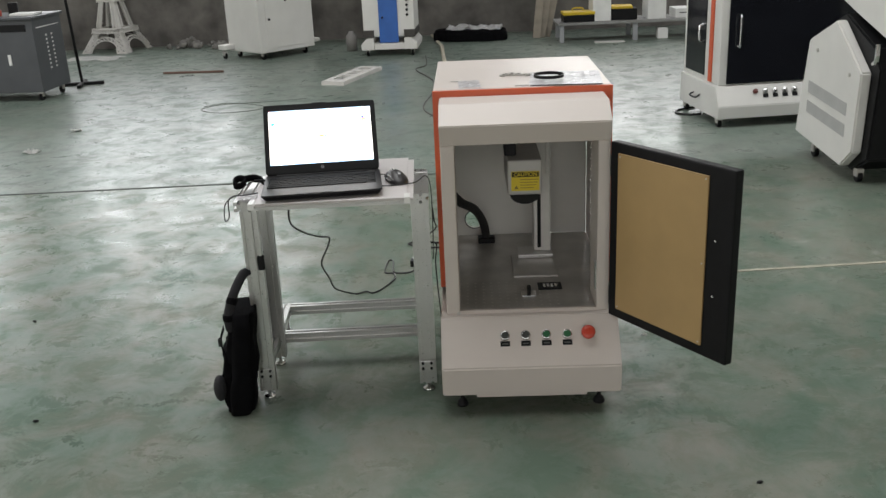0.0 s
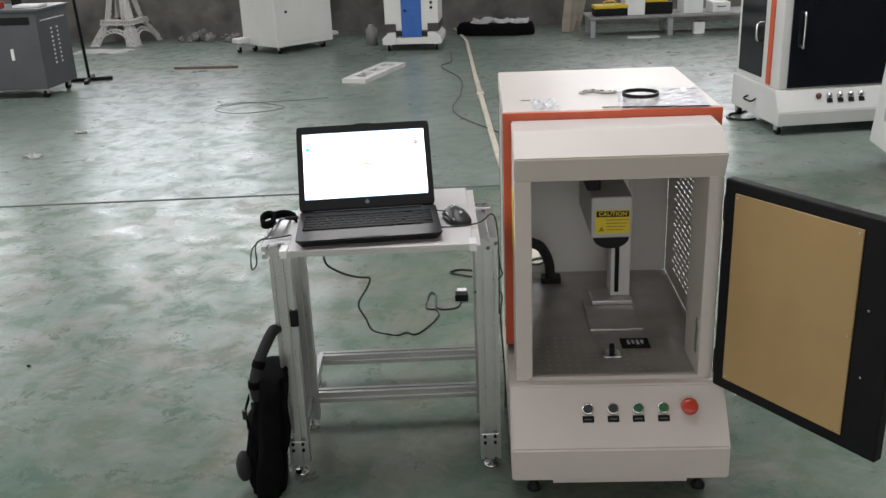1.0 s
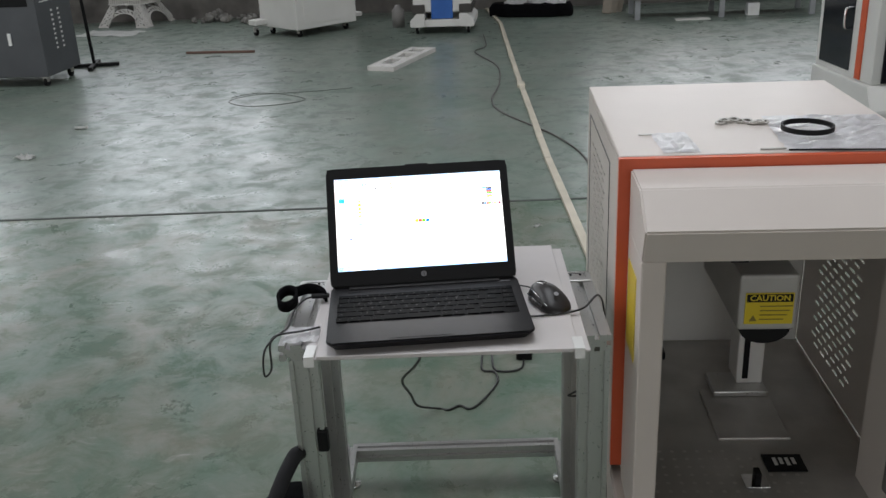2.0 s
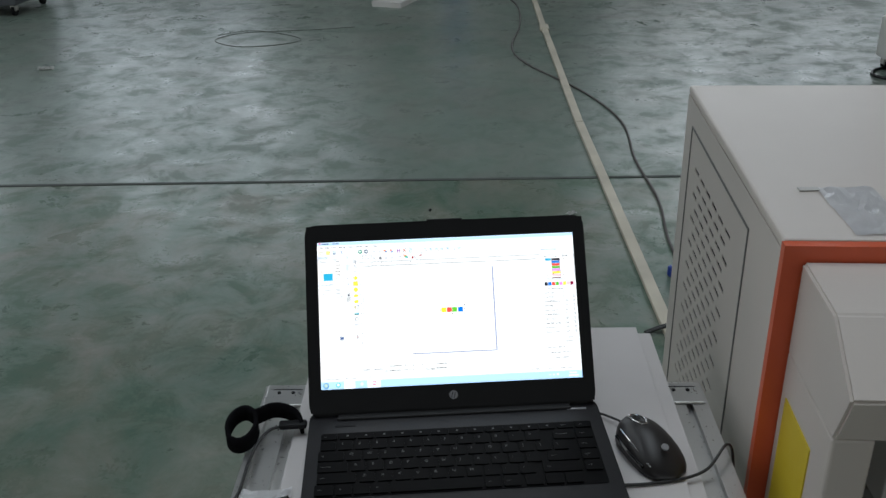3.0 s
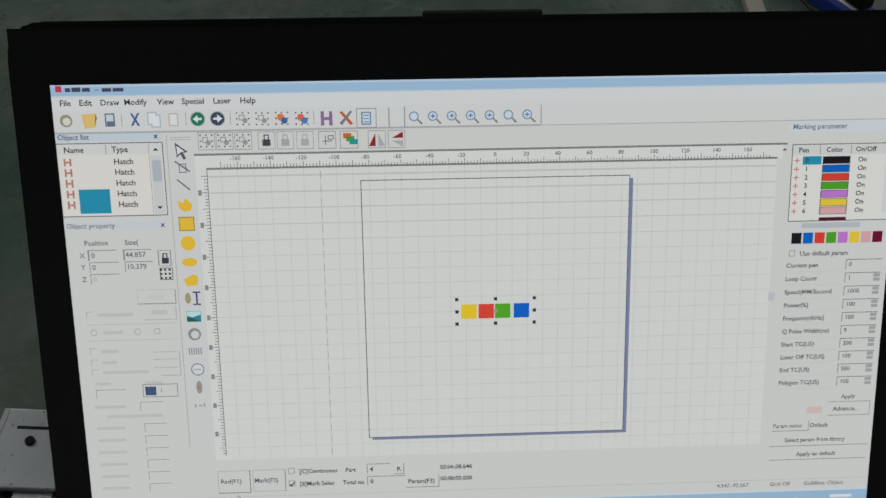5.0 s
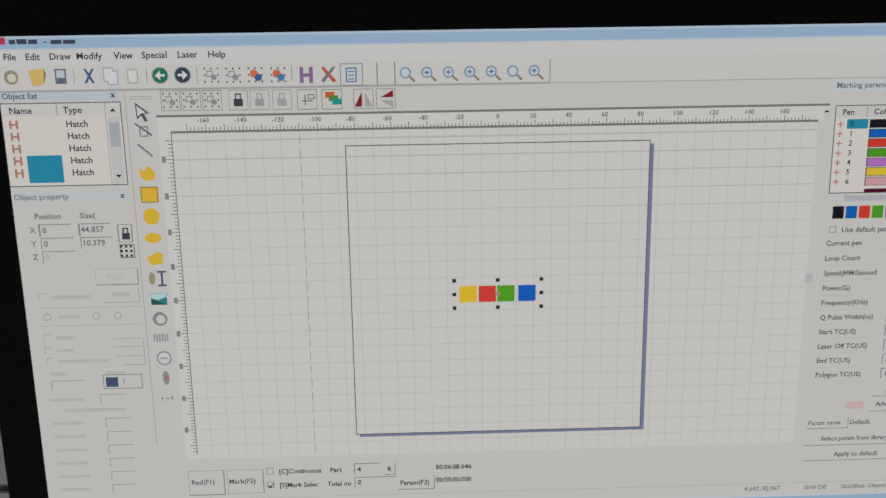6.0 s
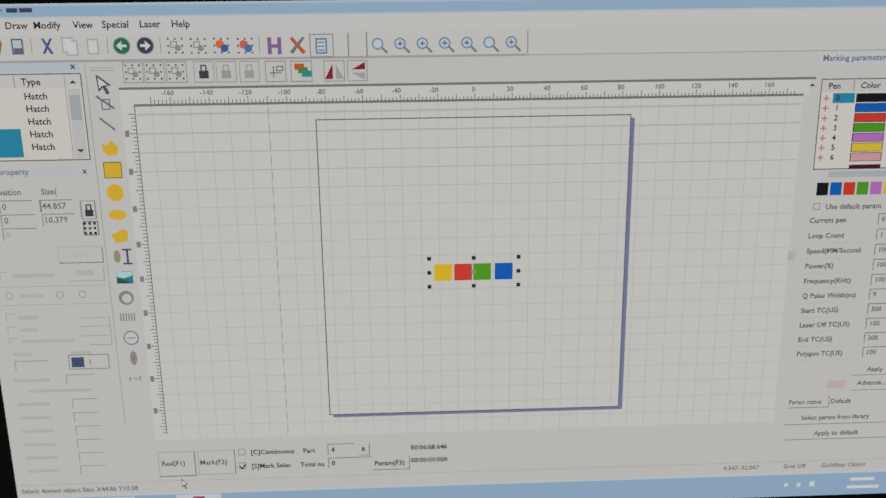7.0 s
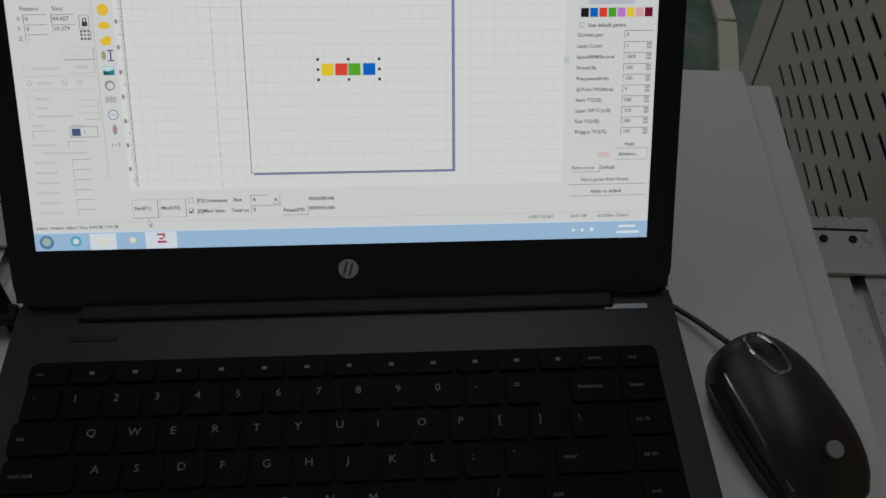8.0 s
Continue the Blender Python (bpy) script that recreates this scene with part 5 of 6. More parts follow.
flat("param_button", disp, (0.34, 0.35, 0.36), (293.4, 128.6, 310.6, 128.9), (293.4, 134.4, 310.6, 134.7), (310.3, 128.6, 310.6, 134.7), level=3)
words("Advance...", disp, (0.12, 0.12, 0.14), 295.4, 131.8, 2.5)
flat("faint_button", disp, (0.72, 0.56, 0.54), (284.6, 130.6, 291.0, 133.4), level=3)
words("Param name", disp, (0.20, 0.20, 0.22), 271.2, 138.6, 2.4)
words("Default", disp, (0.14, 0.14, 0.16), 286.4, 138.6, 2.5)
flat("field", disp, (0.30, 0.31, 0.32), (271.0, 140.6, 286.0, 140.9), (285.7, 136.6, 286.0, 140.9), (270.4, 147.2, 310.6, 147.5), (270.4, 153.2, 310.6, 153.5), level=3)
words("Select param from library", disp, (0.12, 0.12, 0.14), 276.4, 144.8, 2.4)
words("Apply to default", disp, (0.12, 0.12, 0.14), 281.6, 151.0, 2.5)

# ---------------------------------------------------------------- mouse, plugs and cables at the stand
mouse = thing("mouse", pose(0.1635, 2.981, BOARD_Z, 0, 0, 24), "dark gunmetal computer mouse on the board", "mouse")


def mouse_shell():
    bm = bmesh.new()
    prof = []
    n, seg = 14, 20
    for i in range(n + 1):
        s = i / n
        y = 0.053 - 0.106 * s
        w = 0.0295 * (1 - abs(2 * s - 1) ** 3.2) ** 0.5 * (0.93 + 0.12 * s)
        h = 0.031 * (math.sin(math.pi * min(1, 0.16 + 0.84 * s)) ** 0.7 if s < 1 else 0) * (1 if 0 < s < 1 else 0.12)
        prof.append((y, max(w, 0.002), max(h, 0.004)))
    rings = []
    for y, w, h in prof:
        rings.append([bm.verts.new((w * math.cos(math.pi * k / seg), y, 0.002 + h * math.sin(math.pi * k / seg) ** 0.8)) for k in range(seg + 1)])
    for a, b in zip(rings, rings[1:]):
        for k in range(seg):
            bm.faces.new((a[k], b[k], b[k + 1], a[k + 1]))
    for r, flip in ((rings[0], 0), (rings[-1], 1)):
        bm.faces.new(r if flip else r[::-1])
    bottom = [r[0] for r in rings] + [r[-1] for r in rings[::-1]]
    bm.faces.new(bottom)
    bmesh.ops.recalc_face_normals(bm, faces=bm.faces)
    return bm


shell = part("shell", mouse_shell(), MOUSE, mouse, "", True)
part("scroll_wheel", cyl(0.0085, 0.0085, -0.003, 0.003, pose(0, 0.030, 0.0238, 0, 90, 0), 20, 0.001), RUBBER, mouse)
part("wheel_rim", tube([(-0.004, 0.016, 0.0328), (-0.0065, 0.030, 0.0302), (-0.004, 0.042, 0.0262), (0.004, 0.042, 0.0262), (0.0065, 0.030, 0.0302), (0.004, 0.016, 0.0328), (-0.004, 0.016, 0.0328)], 0.0010, 6, 4), CHROME, mouse, "chrome rim round the wheel")
part("maker_badge", cyl(0.0042, 0.0042, 0.0, 0.0016, pose(0, -0.028, 0.0296, -0.0, 0, 0) @ pose(0, 0, 0, 20, 0, 0), 24), SILVER, mouse, "round silver maker badge")
part("side_grip", tube([(-0.026, 0.03, 0.012), (-0.0298, 0.0, 0.014), (-0.028, -0.03, 0.012)], 0.0022, 6, 6), BLACK_GLOSS, mouse)
part("side_trim", tube([(-0.0211, 0.030, 0.0203), (-0.0239, 0.0, 0.0216), (-0.0213, -0.035, 0.0134)], 0.0009, 6, 8), CHROME, mouse, "thin chrome line along the side")
mc = thing("mouse_cable", pose(0, 0, BOARD_Z), "thin black mouse cable trailing over the board", "cable")
part("cord", tube([(0.14, 3.026, 0.010), (0.122, 3.045, 0.006), (0.106, 3.056, 0.004), (0.096, 3.043, 0.010)], 0.0016, 6, 8), CABLE, mc, "", True)
mc2 = thing("mouse_cable", pose(0, 0, BOARD_Z), "thin black cable crossing the board beside the laptop", "cable")
part("cord", tube([(0.108, 2.921, 0.004), (0.146, 2.925, 0.0025), (0.191, 2.935, 0.0025), (0.224, 2.952, 0.004), (0.252, 2.986, 0.012), (0.265, 2.993, -0.03), (0.267, 2.962, -0.15), (0.264, 2.94, -0.24)], 0.0018, 6, 8), CABLE, mc2, "", True)
plug = thing("power_lead", pose(0, 0, BOARD_Z), "black charger lead plugged into the laptop", "cable")
part("plug", box(-0.030, 0.004, -0.006, 0.006, 0.004, 0.012, 0.003, 2, pose(-0.244, 3.016, 0, 0, 0, 6)), BLACK, plug)
part("cord", tube([(-0.271, 3.01, 0.008), (-0.284, 3.005, 0.006), (-0.294, 2.984, 0.002), (-0.297, 2.948, 0.000), (-0.296, 2.895, 0.001), (-0.308, 2.86, 0.004), (-0.326, 2.84, -0.015), (-0.33, 2.838, -0.060), (-0.318, 2.843, -0.050), (-0.318, 2.851, -0.010), (-0.308, 2.862, 0.004), (-0.266, 2.878, 0.004), (-0.237, 2.889, 0.006)], 0.0019, 6, 8), CABLE, plug, "", True)
strap = thing("cable_strap", pose(0, 0, 0.645), "looped black fabric strap over the stand's rail", "strap")


def ribbon(points, w, th, steps=8):
    """A band of width w standing on edge along a line."""
    line = spline(points, steps)
    bm, rows = bmesh.new(), []
    for i, p in enumerate(line):
        d = (line[min(i + 1, len(line) - 1)] - line[max(i - 1, 0)]).normalized()
        side = Vector((-d.y, d.x, 0)).normalized() * th / 2
        up = Vector((0.0, 0.0, w / 2))
        rows.append([bm.verts.new(p + a) for a in (side + up, side - up, -side - up, -side + up)])
    for a, b in zip(rows, rows[1:]):
        for k in range(4):
            bm.faces.new((a[k], a[(k + 1) % 4], b[(k + 1) % 4], b[k]))
    bm.faces.new(rows[0][::-1])
    bm.faces.new(rows[-1])
    bmesh.ops.recalc_face_normals(bm, faces=bm.faces)
    return bm


part("band", ribbon([(-0.246, 3.014, 0.010), (-0.253, 3.028, 0.014), (-0.269, 3.037, 0.018), (-0.286, 3.036, 0.020), (-0.3, 3.025, 0.020)] + [(-0.316 + 0.017 * math.cos(a), 3.003 + 0.024 * math.sin(a), 0.016 + 0.006 * math.sin(a)) for a in (0.9 + k * math.tau / 12 for k in range(14))], 0.020, 0.0045), FABRIC, strap, "", True)
wrap = thing("plastic_wrap", pose(-0.267, 2.88, 0.6465, 0, 0, 4), "crumpled shiny plastic film on the stand's corner", "film")
part("sheet", crumpled(0.060, 0.062, 8, 0.004, 21), FOIL, wrap)
hang = thing("adapter_cable", pose(0, 0, 0), "kinked black adapter cable hanging under the tabletop", "cable")
part("cord", tube([(-0.197, 3.187, 0.595), (-0.229, 3.268, 0.45), (-0.193, 3.292, 0.40), (-0.142, 3.308, 0.375), (-0.108, 3.326, 0.363), (-0.125, 3.376, 0.31), (-0.17, 3.491, 0.207), (-0.159, 3.57, 0.12), (-0.147, 3.629, 0.05), (-0.096, 3.691, 0.004), (-0.069, 3.683, 0.004), (-0.038, 3.705, 0.004), (-0.008, 3.687, 0.004), (0.03, 3.739, 0.004), (0.067, 3.832, 0.004), (0.058, 3.892, 0.004), (0.022, 3.91, 0.004), (0.028, 4.042, 0.004), (0.05, 4.03, 0.004), (0.058, 3.912, 0.004), (0.099, 3.893, 0.004), (0.138, 3.911, 0.004), (0.148, 3.956, 0.006)], 0.0034, 7, 5), CABLE, hang, "", True)
part("plug", box(-0.024, 0.024, -0.02, 0.02, 0.0, 0.028, 0.004, 2, pose(0.15, 3.987, 0)), BLACK, hang)
part("tag", box(-0.018, 0.018, 0.0, 0.05, 0.0, 0.018, 0.003, 2, pose(0.15, 4.008, 0)), SOCKET_W, hang)
coil = thing("floor_cable", pose(0, 0, 0), "short black cable loop on the floor behind the stand", "cable")
part("cord", tube([(0.259, 4.189, 0.005), (0.198, 4.199, 0.005), (0.138, 4.226, 0.005), (0.104, 4.254, 0.005), (0.14, 4.28, 0.005), (0.21, 4.262, 0.005), (0.281, 4.252, 0.005)], 0.004, 6, 8), CABLE, coil, "", True)
side_lead = thing("machine_cable", pose(0, 0, 0), "bundled black cables beside the machine", "cable")
part("cord", tube([(0.267, 3.001, 0.56), (0.27, 2.998, 0.52), (0.272, 2.996, 0.49), (0.212, 3.012, 0.448), (0.21, 3.02, 0.436), (0.271, 3.011, 0.440), (0.269, 2.998, 0.372), (0.278, 3.004, 0.20), (0.281, 3.144, 0.02), (0.29, 3.323, 0.004)], 0.0022, 6, 8), CABLE, side_lead, "", True)

# ---------------------------------------------------------------- backpack leaning on the stand
pack = thing("backpack", pose(-0.343, 2.835, 0, 0, 0, 8), "slim black nylon backpack leaning against the stand", "backpack")


def soft_block(w, d, h, lean, seed, pinch=0.25):
    bm = bmesh.new()
    bmesh.ops.create_cube(bm, size=1.0)
    bmesh.ops.subdivide_edges(bm, edges=bm.edges, cuts=7, use_grid_fill=True)
    for v in bm.verts:
        x, y, z = v.co
        k = z + 0.5
        r = 1 - pinch * max(0, k - 0.55) ** 1.3 * 2
        e = 1 - 0.35 * (abs(x * 2) ** 4) * (abs(y * 2) ** 4)
        nz = noise.noise(Vector((x * 3 + seed, y * 3, z * 4)))
        v.co = Vector((x * w * r * e + lean * k * h, y * d * r * e, 0.004 + k * h)) + Vector((nz, nz * 0.6, 0)) * 0.012 * min(1, k * 4)
    return bm


part("body", soft_block(0.088, 0.19, 0.315, 0.10, 2), FABRIC, pack, "", True)
part("front_pocket", soft_block(0.04, 0.14, 0.18, 0.06, 6), FABRIC, pack, "", True).location = (-0.030, 0.0, 0.02)
pouch = bmesh.new()
bmesh.ops.create_uvsphere(pouch, u_segments=18, v_segments=12, radius=1.0)
for v in pouch.verts:
    v.co = Vector((-0.056 + 0.020 * v.co.x, -0.055 + 0.030 * v.co.y, 0.084 + 0.042 * v.co.z))
part("side_pocket", pouch, STRAP_GREY, pack, "bulging side pocket", True)
pad = part("shoulder_strap", tube([(-0.004, -0.050, 0.270), (-0.006, -0.055, 0.310), (0.004, -0.045, 0.350), (0.022, -0.030, 0.390), (0.046, -0.005, 0.425), (0.056, 0.020, 0.420)], 0.014, 10, 6), STRAP_GREY, pack, "padded dark grey shoulder strap", True)
for (x, y, z, rx, ry) in ((-0.006, -0.055, 0.312, 4, 2), (0.008, -0.042, 0.358, -18, 22)):
    part("webbing", cyl(0.0165, 0.0165, -0.010, 0.010, pose(x, y, z, rx, ry, 0), 16, 0.002), FABRIC, pad)
part("side_webbing", ribbon([(-0.020, -0.075, 0.290), (-0.032, -0.082, 0.255), (-0.030, -0.085, 0.225), (-0.022, -0.085, 0.200)], 0.014, 0.004), FABRIC, pack, "", True)
part("buckle", box(-0.040, -0.028, -0.092, -0.082, 0.235, 0.262, 0.003), BLACK_GLOSS, pack)

# ---------------------------------------------------------------- duct, cables and power strip on the floor
duct = thing("cable_duct", pose(0, 0, 0), "cream plastic cable duct laid along the floor", "cable duct")


def duct_run(a, b, w=0.036, h=0.016):
    a, b = Vector(a), Vector(b)
    d = b - a
    L = d.length
    return box(-w / 2, w / 2, 0, L, 0, h, 0.003, 2, pose(a.x, a.y, 0.0, 0, 0, -math.degrees(math.atan2(d.x, d.y))))


for a, b in (((0.450, 4.05), (0.466, 4.20)), ((0.466, 4.205), (0.349, 6.09)), ((0.348, 6.095), (0.272, 7.911)), ((0.270, 7.916), (0.165, 10.844)), ((0.163, 10.849), (0.03, 11.9))):
    part("section", duct_run(a, b), CREAM, duct)
part("coupling", box(-0.0275, 0.0275, -0.06, 0.06, 0.0, 0.02, 0.003, 2, pose(0.272, 7.911, 0)), CREAM, duct)


def floor_cable(pts, r, label, mat_=None):
    c = thing("floor_cable", pose(0, 0, 0), label, "cable")
    part("cord", tube([(x, y, r + (p[0] if p else 0)) for x, y, *p in pts], r, 6, 8), mat_ or CABLE, c, "", True)
    return c


GREY_CABLE = mat("grey_cable", (0.085, 0.075, 0.07), 0.6)
floor_cable([(0.004, 10.168), (0.027, 9.539), (-0.062, 9.269), (0.112, 8.639), (0.124, 8.009), (0.069, 7.469), (0.139, 7.108), (0.407, 6.567), (0.536, 6.115), (0.535, 5.647), (0.565, 5.251), (0.549, 4.939), (0.554, 4.733)], 0.005, "grey cable winding beside the duct on the floor", GREY_CABLE)
floor_cable([(0.39, 4.324), (0.472, 4.344, 0.016), (0.574, 4.346), (0.696, 4.33), (0.84, 4.224)], 0.005, "black cable crossing the duct on the floor")
floor_cable([(0.39, 4.317), (0.472, 4.335, 0.018), (0.584, 4.333), (0.717, 4.313), (0.84, 4.197)], 0.004, "second black cable crossing the duct on the floor")
floor_cable([(-1.734, 7.81), (-1.57, 7.926), (-1.371, 7.853), (-1.195, 7.691), (-1.299, 7.565), (-1.541, 7.522), (-1.718, 7.675), (-1.612, 7.854), (-1.369, 7.907), (-1.147, 7.942), (-0.914, 8.013)], 0.0022, "thin cable lying in loose loops on the floor", mat("pale_grey_cable", (0.17, 0.18, 0.165), 0.6))
floor_cable([(2.04, 7.008), (1.916, 6.936), (1.873, 6.828), (1.952, 6.756), (2.033, 6.773)], 0.008, "short dark cable beside the cabinet")
floor_cable([(-3.847, 7.085), (-3.698, 7.057), (-3.62, 6.985), (-3.682, 6.932), (-3.851, 6.951)], 0.008, "dark cable end on the floor by the cabinet")
strip = thing("power_strip", pose(0.590, 4.586, 0.0, 0, 0, 34), "blue and white extension socket strip on the floor", "power strip")
part("body", box(-0.028, 0.028, -0.115, 0.115, 0.0, 0.036, 0.006), BLUE_PL, strip, "blue plastic body")
part("face", box(-0.021, 0.021, -0.095, 0.105, 0.0362, 0.0395, 0.001), SOCKET_W, strip, "white socket face")
for k in range(3):
    part("socket", box(-0.013, 0.013, -0.085 + k * 0.06, -0.055 + k * 0.06, 0.0396, 0.0402), BLACK, strip)
plug2 = thing("plug", pose(0.569, 4.618, 0.0397, 0, 0, 29), "black plug with its lead looping out of the strip", "plug")
part("body", prism([(-0.016, 0), (0.016, 0), (0.012, 0.03), (0.006, 0.055), (-0.006, 0.055), (-0.012, 0.03)], -0.012, 0.012, "y", 0.003), BLACK, plug2)
part("cord", tube([(0, 0, 0.05), (0.0, 0.0, 0.085), (-0.018, 0.005, 0.10), (-0.040, 0.01, 0.09), (-0.050, 0.01, 0.04), (-0.052, 0.0, -0.01), (-0.05, -0.10, -0.034), (-0.10, -0.16, -0.018)], 0.0042, 7, 8), CABLE, plug2, "", True)
plug3 = thing("plug", pose(0.636, 4.518, 0.0397, 0, 0, 29), "black adapter plug in the socket strip", "plug")
part("body", box(-0.018, 0.018, -0.02, 0.02, 0, 0.045, 0.006), BLACK, plug3)

# scraps on the floor
for x, y, s, a, lab in ((-2.485, 7.046, 0.05, 20, "small white paper scrap on the floor"), (-2.537, 6.387, 0.07, -15, "crumpled pale plastic scrap on the floor"), (0.247, 5.126, 0.022, 40, "tiny white scrap on the floor"), (0.97, 3.226, 0.012, 10, "tiny white scrap on the floor")):
    sc = thing("scrap", pose(x, y, 0.001, 0, 0, a), lab, "scrap")
    part("sheet", crumpled(s * 1.6, s, 6, s * 0.35, int(s * 1000)), PAPER, sc)
for k, (x, y) in enumerate(((-0.963, 2.752), (-0.432, 2.989), (-0.249, 5.148), (-0.415, 4.997), (-1.293, 3.52), (1.096, 2.321))):
    cr = thing("crumb", pose(x, y, 0, 0, 0, 40 * k), "small dark crumb of dirt on the floor", "crumb", "crumbs on the floor")
    part("grain", lathe([(0.004, 0), (0.007, 0.003), (0.004, 0.006), (0.001, 0.007)], 7, Matrix.Diagonal((1.5, 0.8, 1, 1))), BLACK, cr)
rod = thing("metal_rod", pose(-2.613, 9.678, 0, 0, 0, -4), "long thin reddish rod lying on the floor", "rod")
part("bar", box(0, 0.62, -0.012, 0.012, 0, 0.02, 0.003), mat("rusty_bar", (0.16, 0.09, 0.07), 0.7), rod)

# white cut board lying on the floor
cut = thing("cut_board", pose(-0.881, 8.633, 0, 0, 0, 71), "white cut-out board with openings lying on the floor", "board")
hol = [(0.12, 0.34, 0.05, 0.15), (0.40, 0.58, 0.06, 0.16), (0.66, 0.78, 0.05, 0.17)]
cb = bmesh.new()
xs = sorted({0.0, 0.86, *(h[0] for h in hol), *(h[1] for h in hol)})
ys = sorted({-0.22, 0.0, *(-h[2] for h in hol), *(-h[3] for h in hol)})
for a, b in zip(xs, xs[1:]):
    for c, d in zip(ys, ys[1:]):
        if not any(h[0] <= a and b <= h[1] and -h[3] <= c and d <= -h[2] for h in hol):
            cb.faces.new([cb.verts.new((x, y, 0)) for x, y in ((a, c), (b, c), (b, d), (a, d))])
bmesh.ops.remove_doubles(cb, verts=cb.verts[:], dist=0.0005)
rim = bmesh.ops.extrude_face_region(cb, geom=cb.faces[:])
bmesh.ops.translate(cb, vec=(0, 0, 0.035), verts=[v for v in rim["geom"] if isinstance(v, bmesh.types.BMVert)])
bmesh.ops.recalc_face_normals(cb, faces=cb.faces[:])
part("panel", cb, MDF, cut)

# ---------------------------------------------------------------- machines along the back of the hall
def caster(parent, x, y, r=0.035, name="caster"):
    c = part(name, cyl(r, r, -0.013, 0.013, pose(x, y, r, 0, 90, 0), 18, 0.003), BLACK, parent, "black swivel caster")
    part("fork", box(x - 0.02, x + 0.02, y - 0.02, y + 0.02, r, 2 * r + 0.012, 0.003), STEEL, c)
    return c


grey = thing("steel_cabinet", pose(-3.261, 8.363, 0, 0, 0, -4), "slate grey steel tool cabinet on casters", "cabinet")
part("body", box(-1.15, 0, 0, 0.52, 0.08, 0.70, 0.006), SLATE, grey)
part("drawer_gap", box(-1.10, -0.06, -0.003, 0.0, 0.60, 0.66), BLACK, grey)
part("door_handle", box(-0.26, -0.235, -0.012, 0.0, 0.32, 0.41, 0.002), LABEL_WHITE, grey)
for r in range(9):
    for c in range(2):
        part("vent", box(-0.0005, 0.002, 0.20 + c * 0.10, 0.225 + c * 0.10, 0.26 + r * 0.035, 0.275 + r * 0.035), LABEL_WHITE, grey)
part("side_panel", box(-0.001, 0.0035, 0.06, 0.46, 0.62, 0.628), LABEL_WHITE, grey)
for x in (-1.05, -0.06):
    for y in (0.07, 0.45):
        caster(grey, x, y, 0.034)
part("top", box(-1.17, 0.02, -0.02, 0.54, 0.70, 0.722, 0.004), SLATE, grey)
for n, (x, y, w, d, h, m, lab) in enumerate(((-0.14, 0.20, 0.22, 0.16, 0.02, PAPER, "stack of white papers on the grey cabinet"), (-0.42, 0.12, 0.16, 0.12, 0.05, RED, "small red box on the grey cabinet"), (-0.60, 0.16, 0.12, 0.10, 0.09, LABEL_WHITE, "small white carton on the grey cabinet"), (-0.30, 0.30, 0.08, 0.08, 0.10, BLACK, "black canister on the grey cabinet"))):
    it = thing(("paper_stack", "box", "carton", "canister")[n], pose(-3.261, 8.363, 0.722, 0, 0, -4) @ pose(x, y, 0, 0, 0, 8 * n), lab, ("paper", "box", "carton", "canister")[n])
    part("body", box(-w / 2, w / 2, -d / 2, d / 2, 0, h, 0.004), m, it)
mic = thing("floor_stand", pose(-3.247, 9.187, 0), "dark metal pole stand with a crossed foot", "stand")
part("pole", tube([(0, 0, 0.02), (-0.03, 0.0, 0.9), (-0.05, 0.0, 1.5)], 0.014, 10, 3), BLACK, mic)
for a in (0, 90, 180, 270):
    part("foot", box(0, 0.20, -0.018, 0.018, 0.0, 0.03, 0.004, 2, pose(0, 0, 0, 0, 0, a + 12)), BLACK, mic)

# openwork model tower
tower = thing("model_tower", pose(-3.841, 11.441, 0, 0, 0, -14), "white cut-board model of a lattice tower", "model")


def bars(bm, segs, y0, y1, w):
    for (xa, za), (xb, zb) in segs:
        d = Vector((xb - xa, zb - za))
        n = Vector((-d.y, d.x)).normalized() * w / 2
        prism([(xa + n.x, za + n.y), (xb + n.x, zb + n.y), (xb - n.x, zb - n.y), (xa - n.x, za - n.y)], y0, y1, "y", 0, bm)


def tower_half(z):
    """Half the tower's width at a height."""
    for (za, wa), (zb, wb) in zip(TOWER, TOWER[1:]):
        if z <= zb:
            return wa + (wb - wa) * (z - za) / (zb - za)
    return TOWER[-1][1]


TOWER = [(0.0, 0.325), (0.24, 0.200), (0.30, 0.185), (0.3001, 0.160), (0.62, 0.112), (0.66, 0.112), (0.6601, 0.09), (1.75, 0.015)]


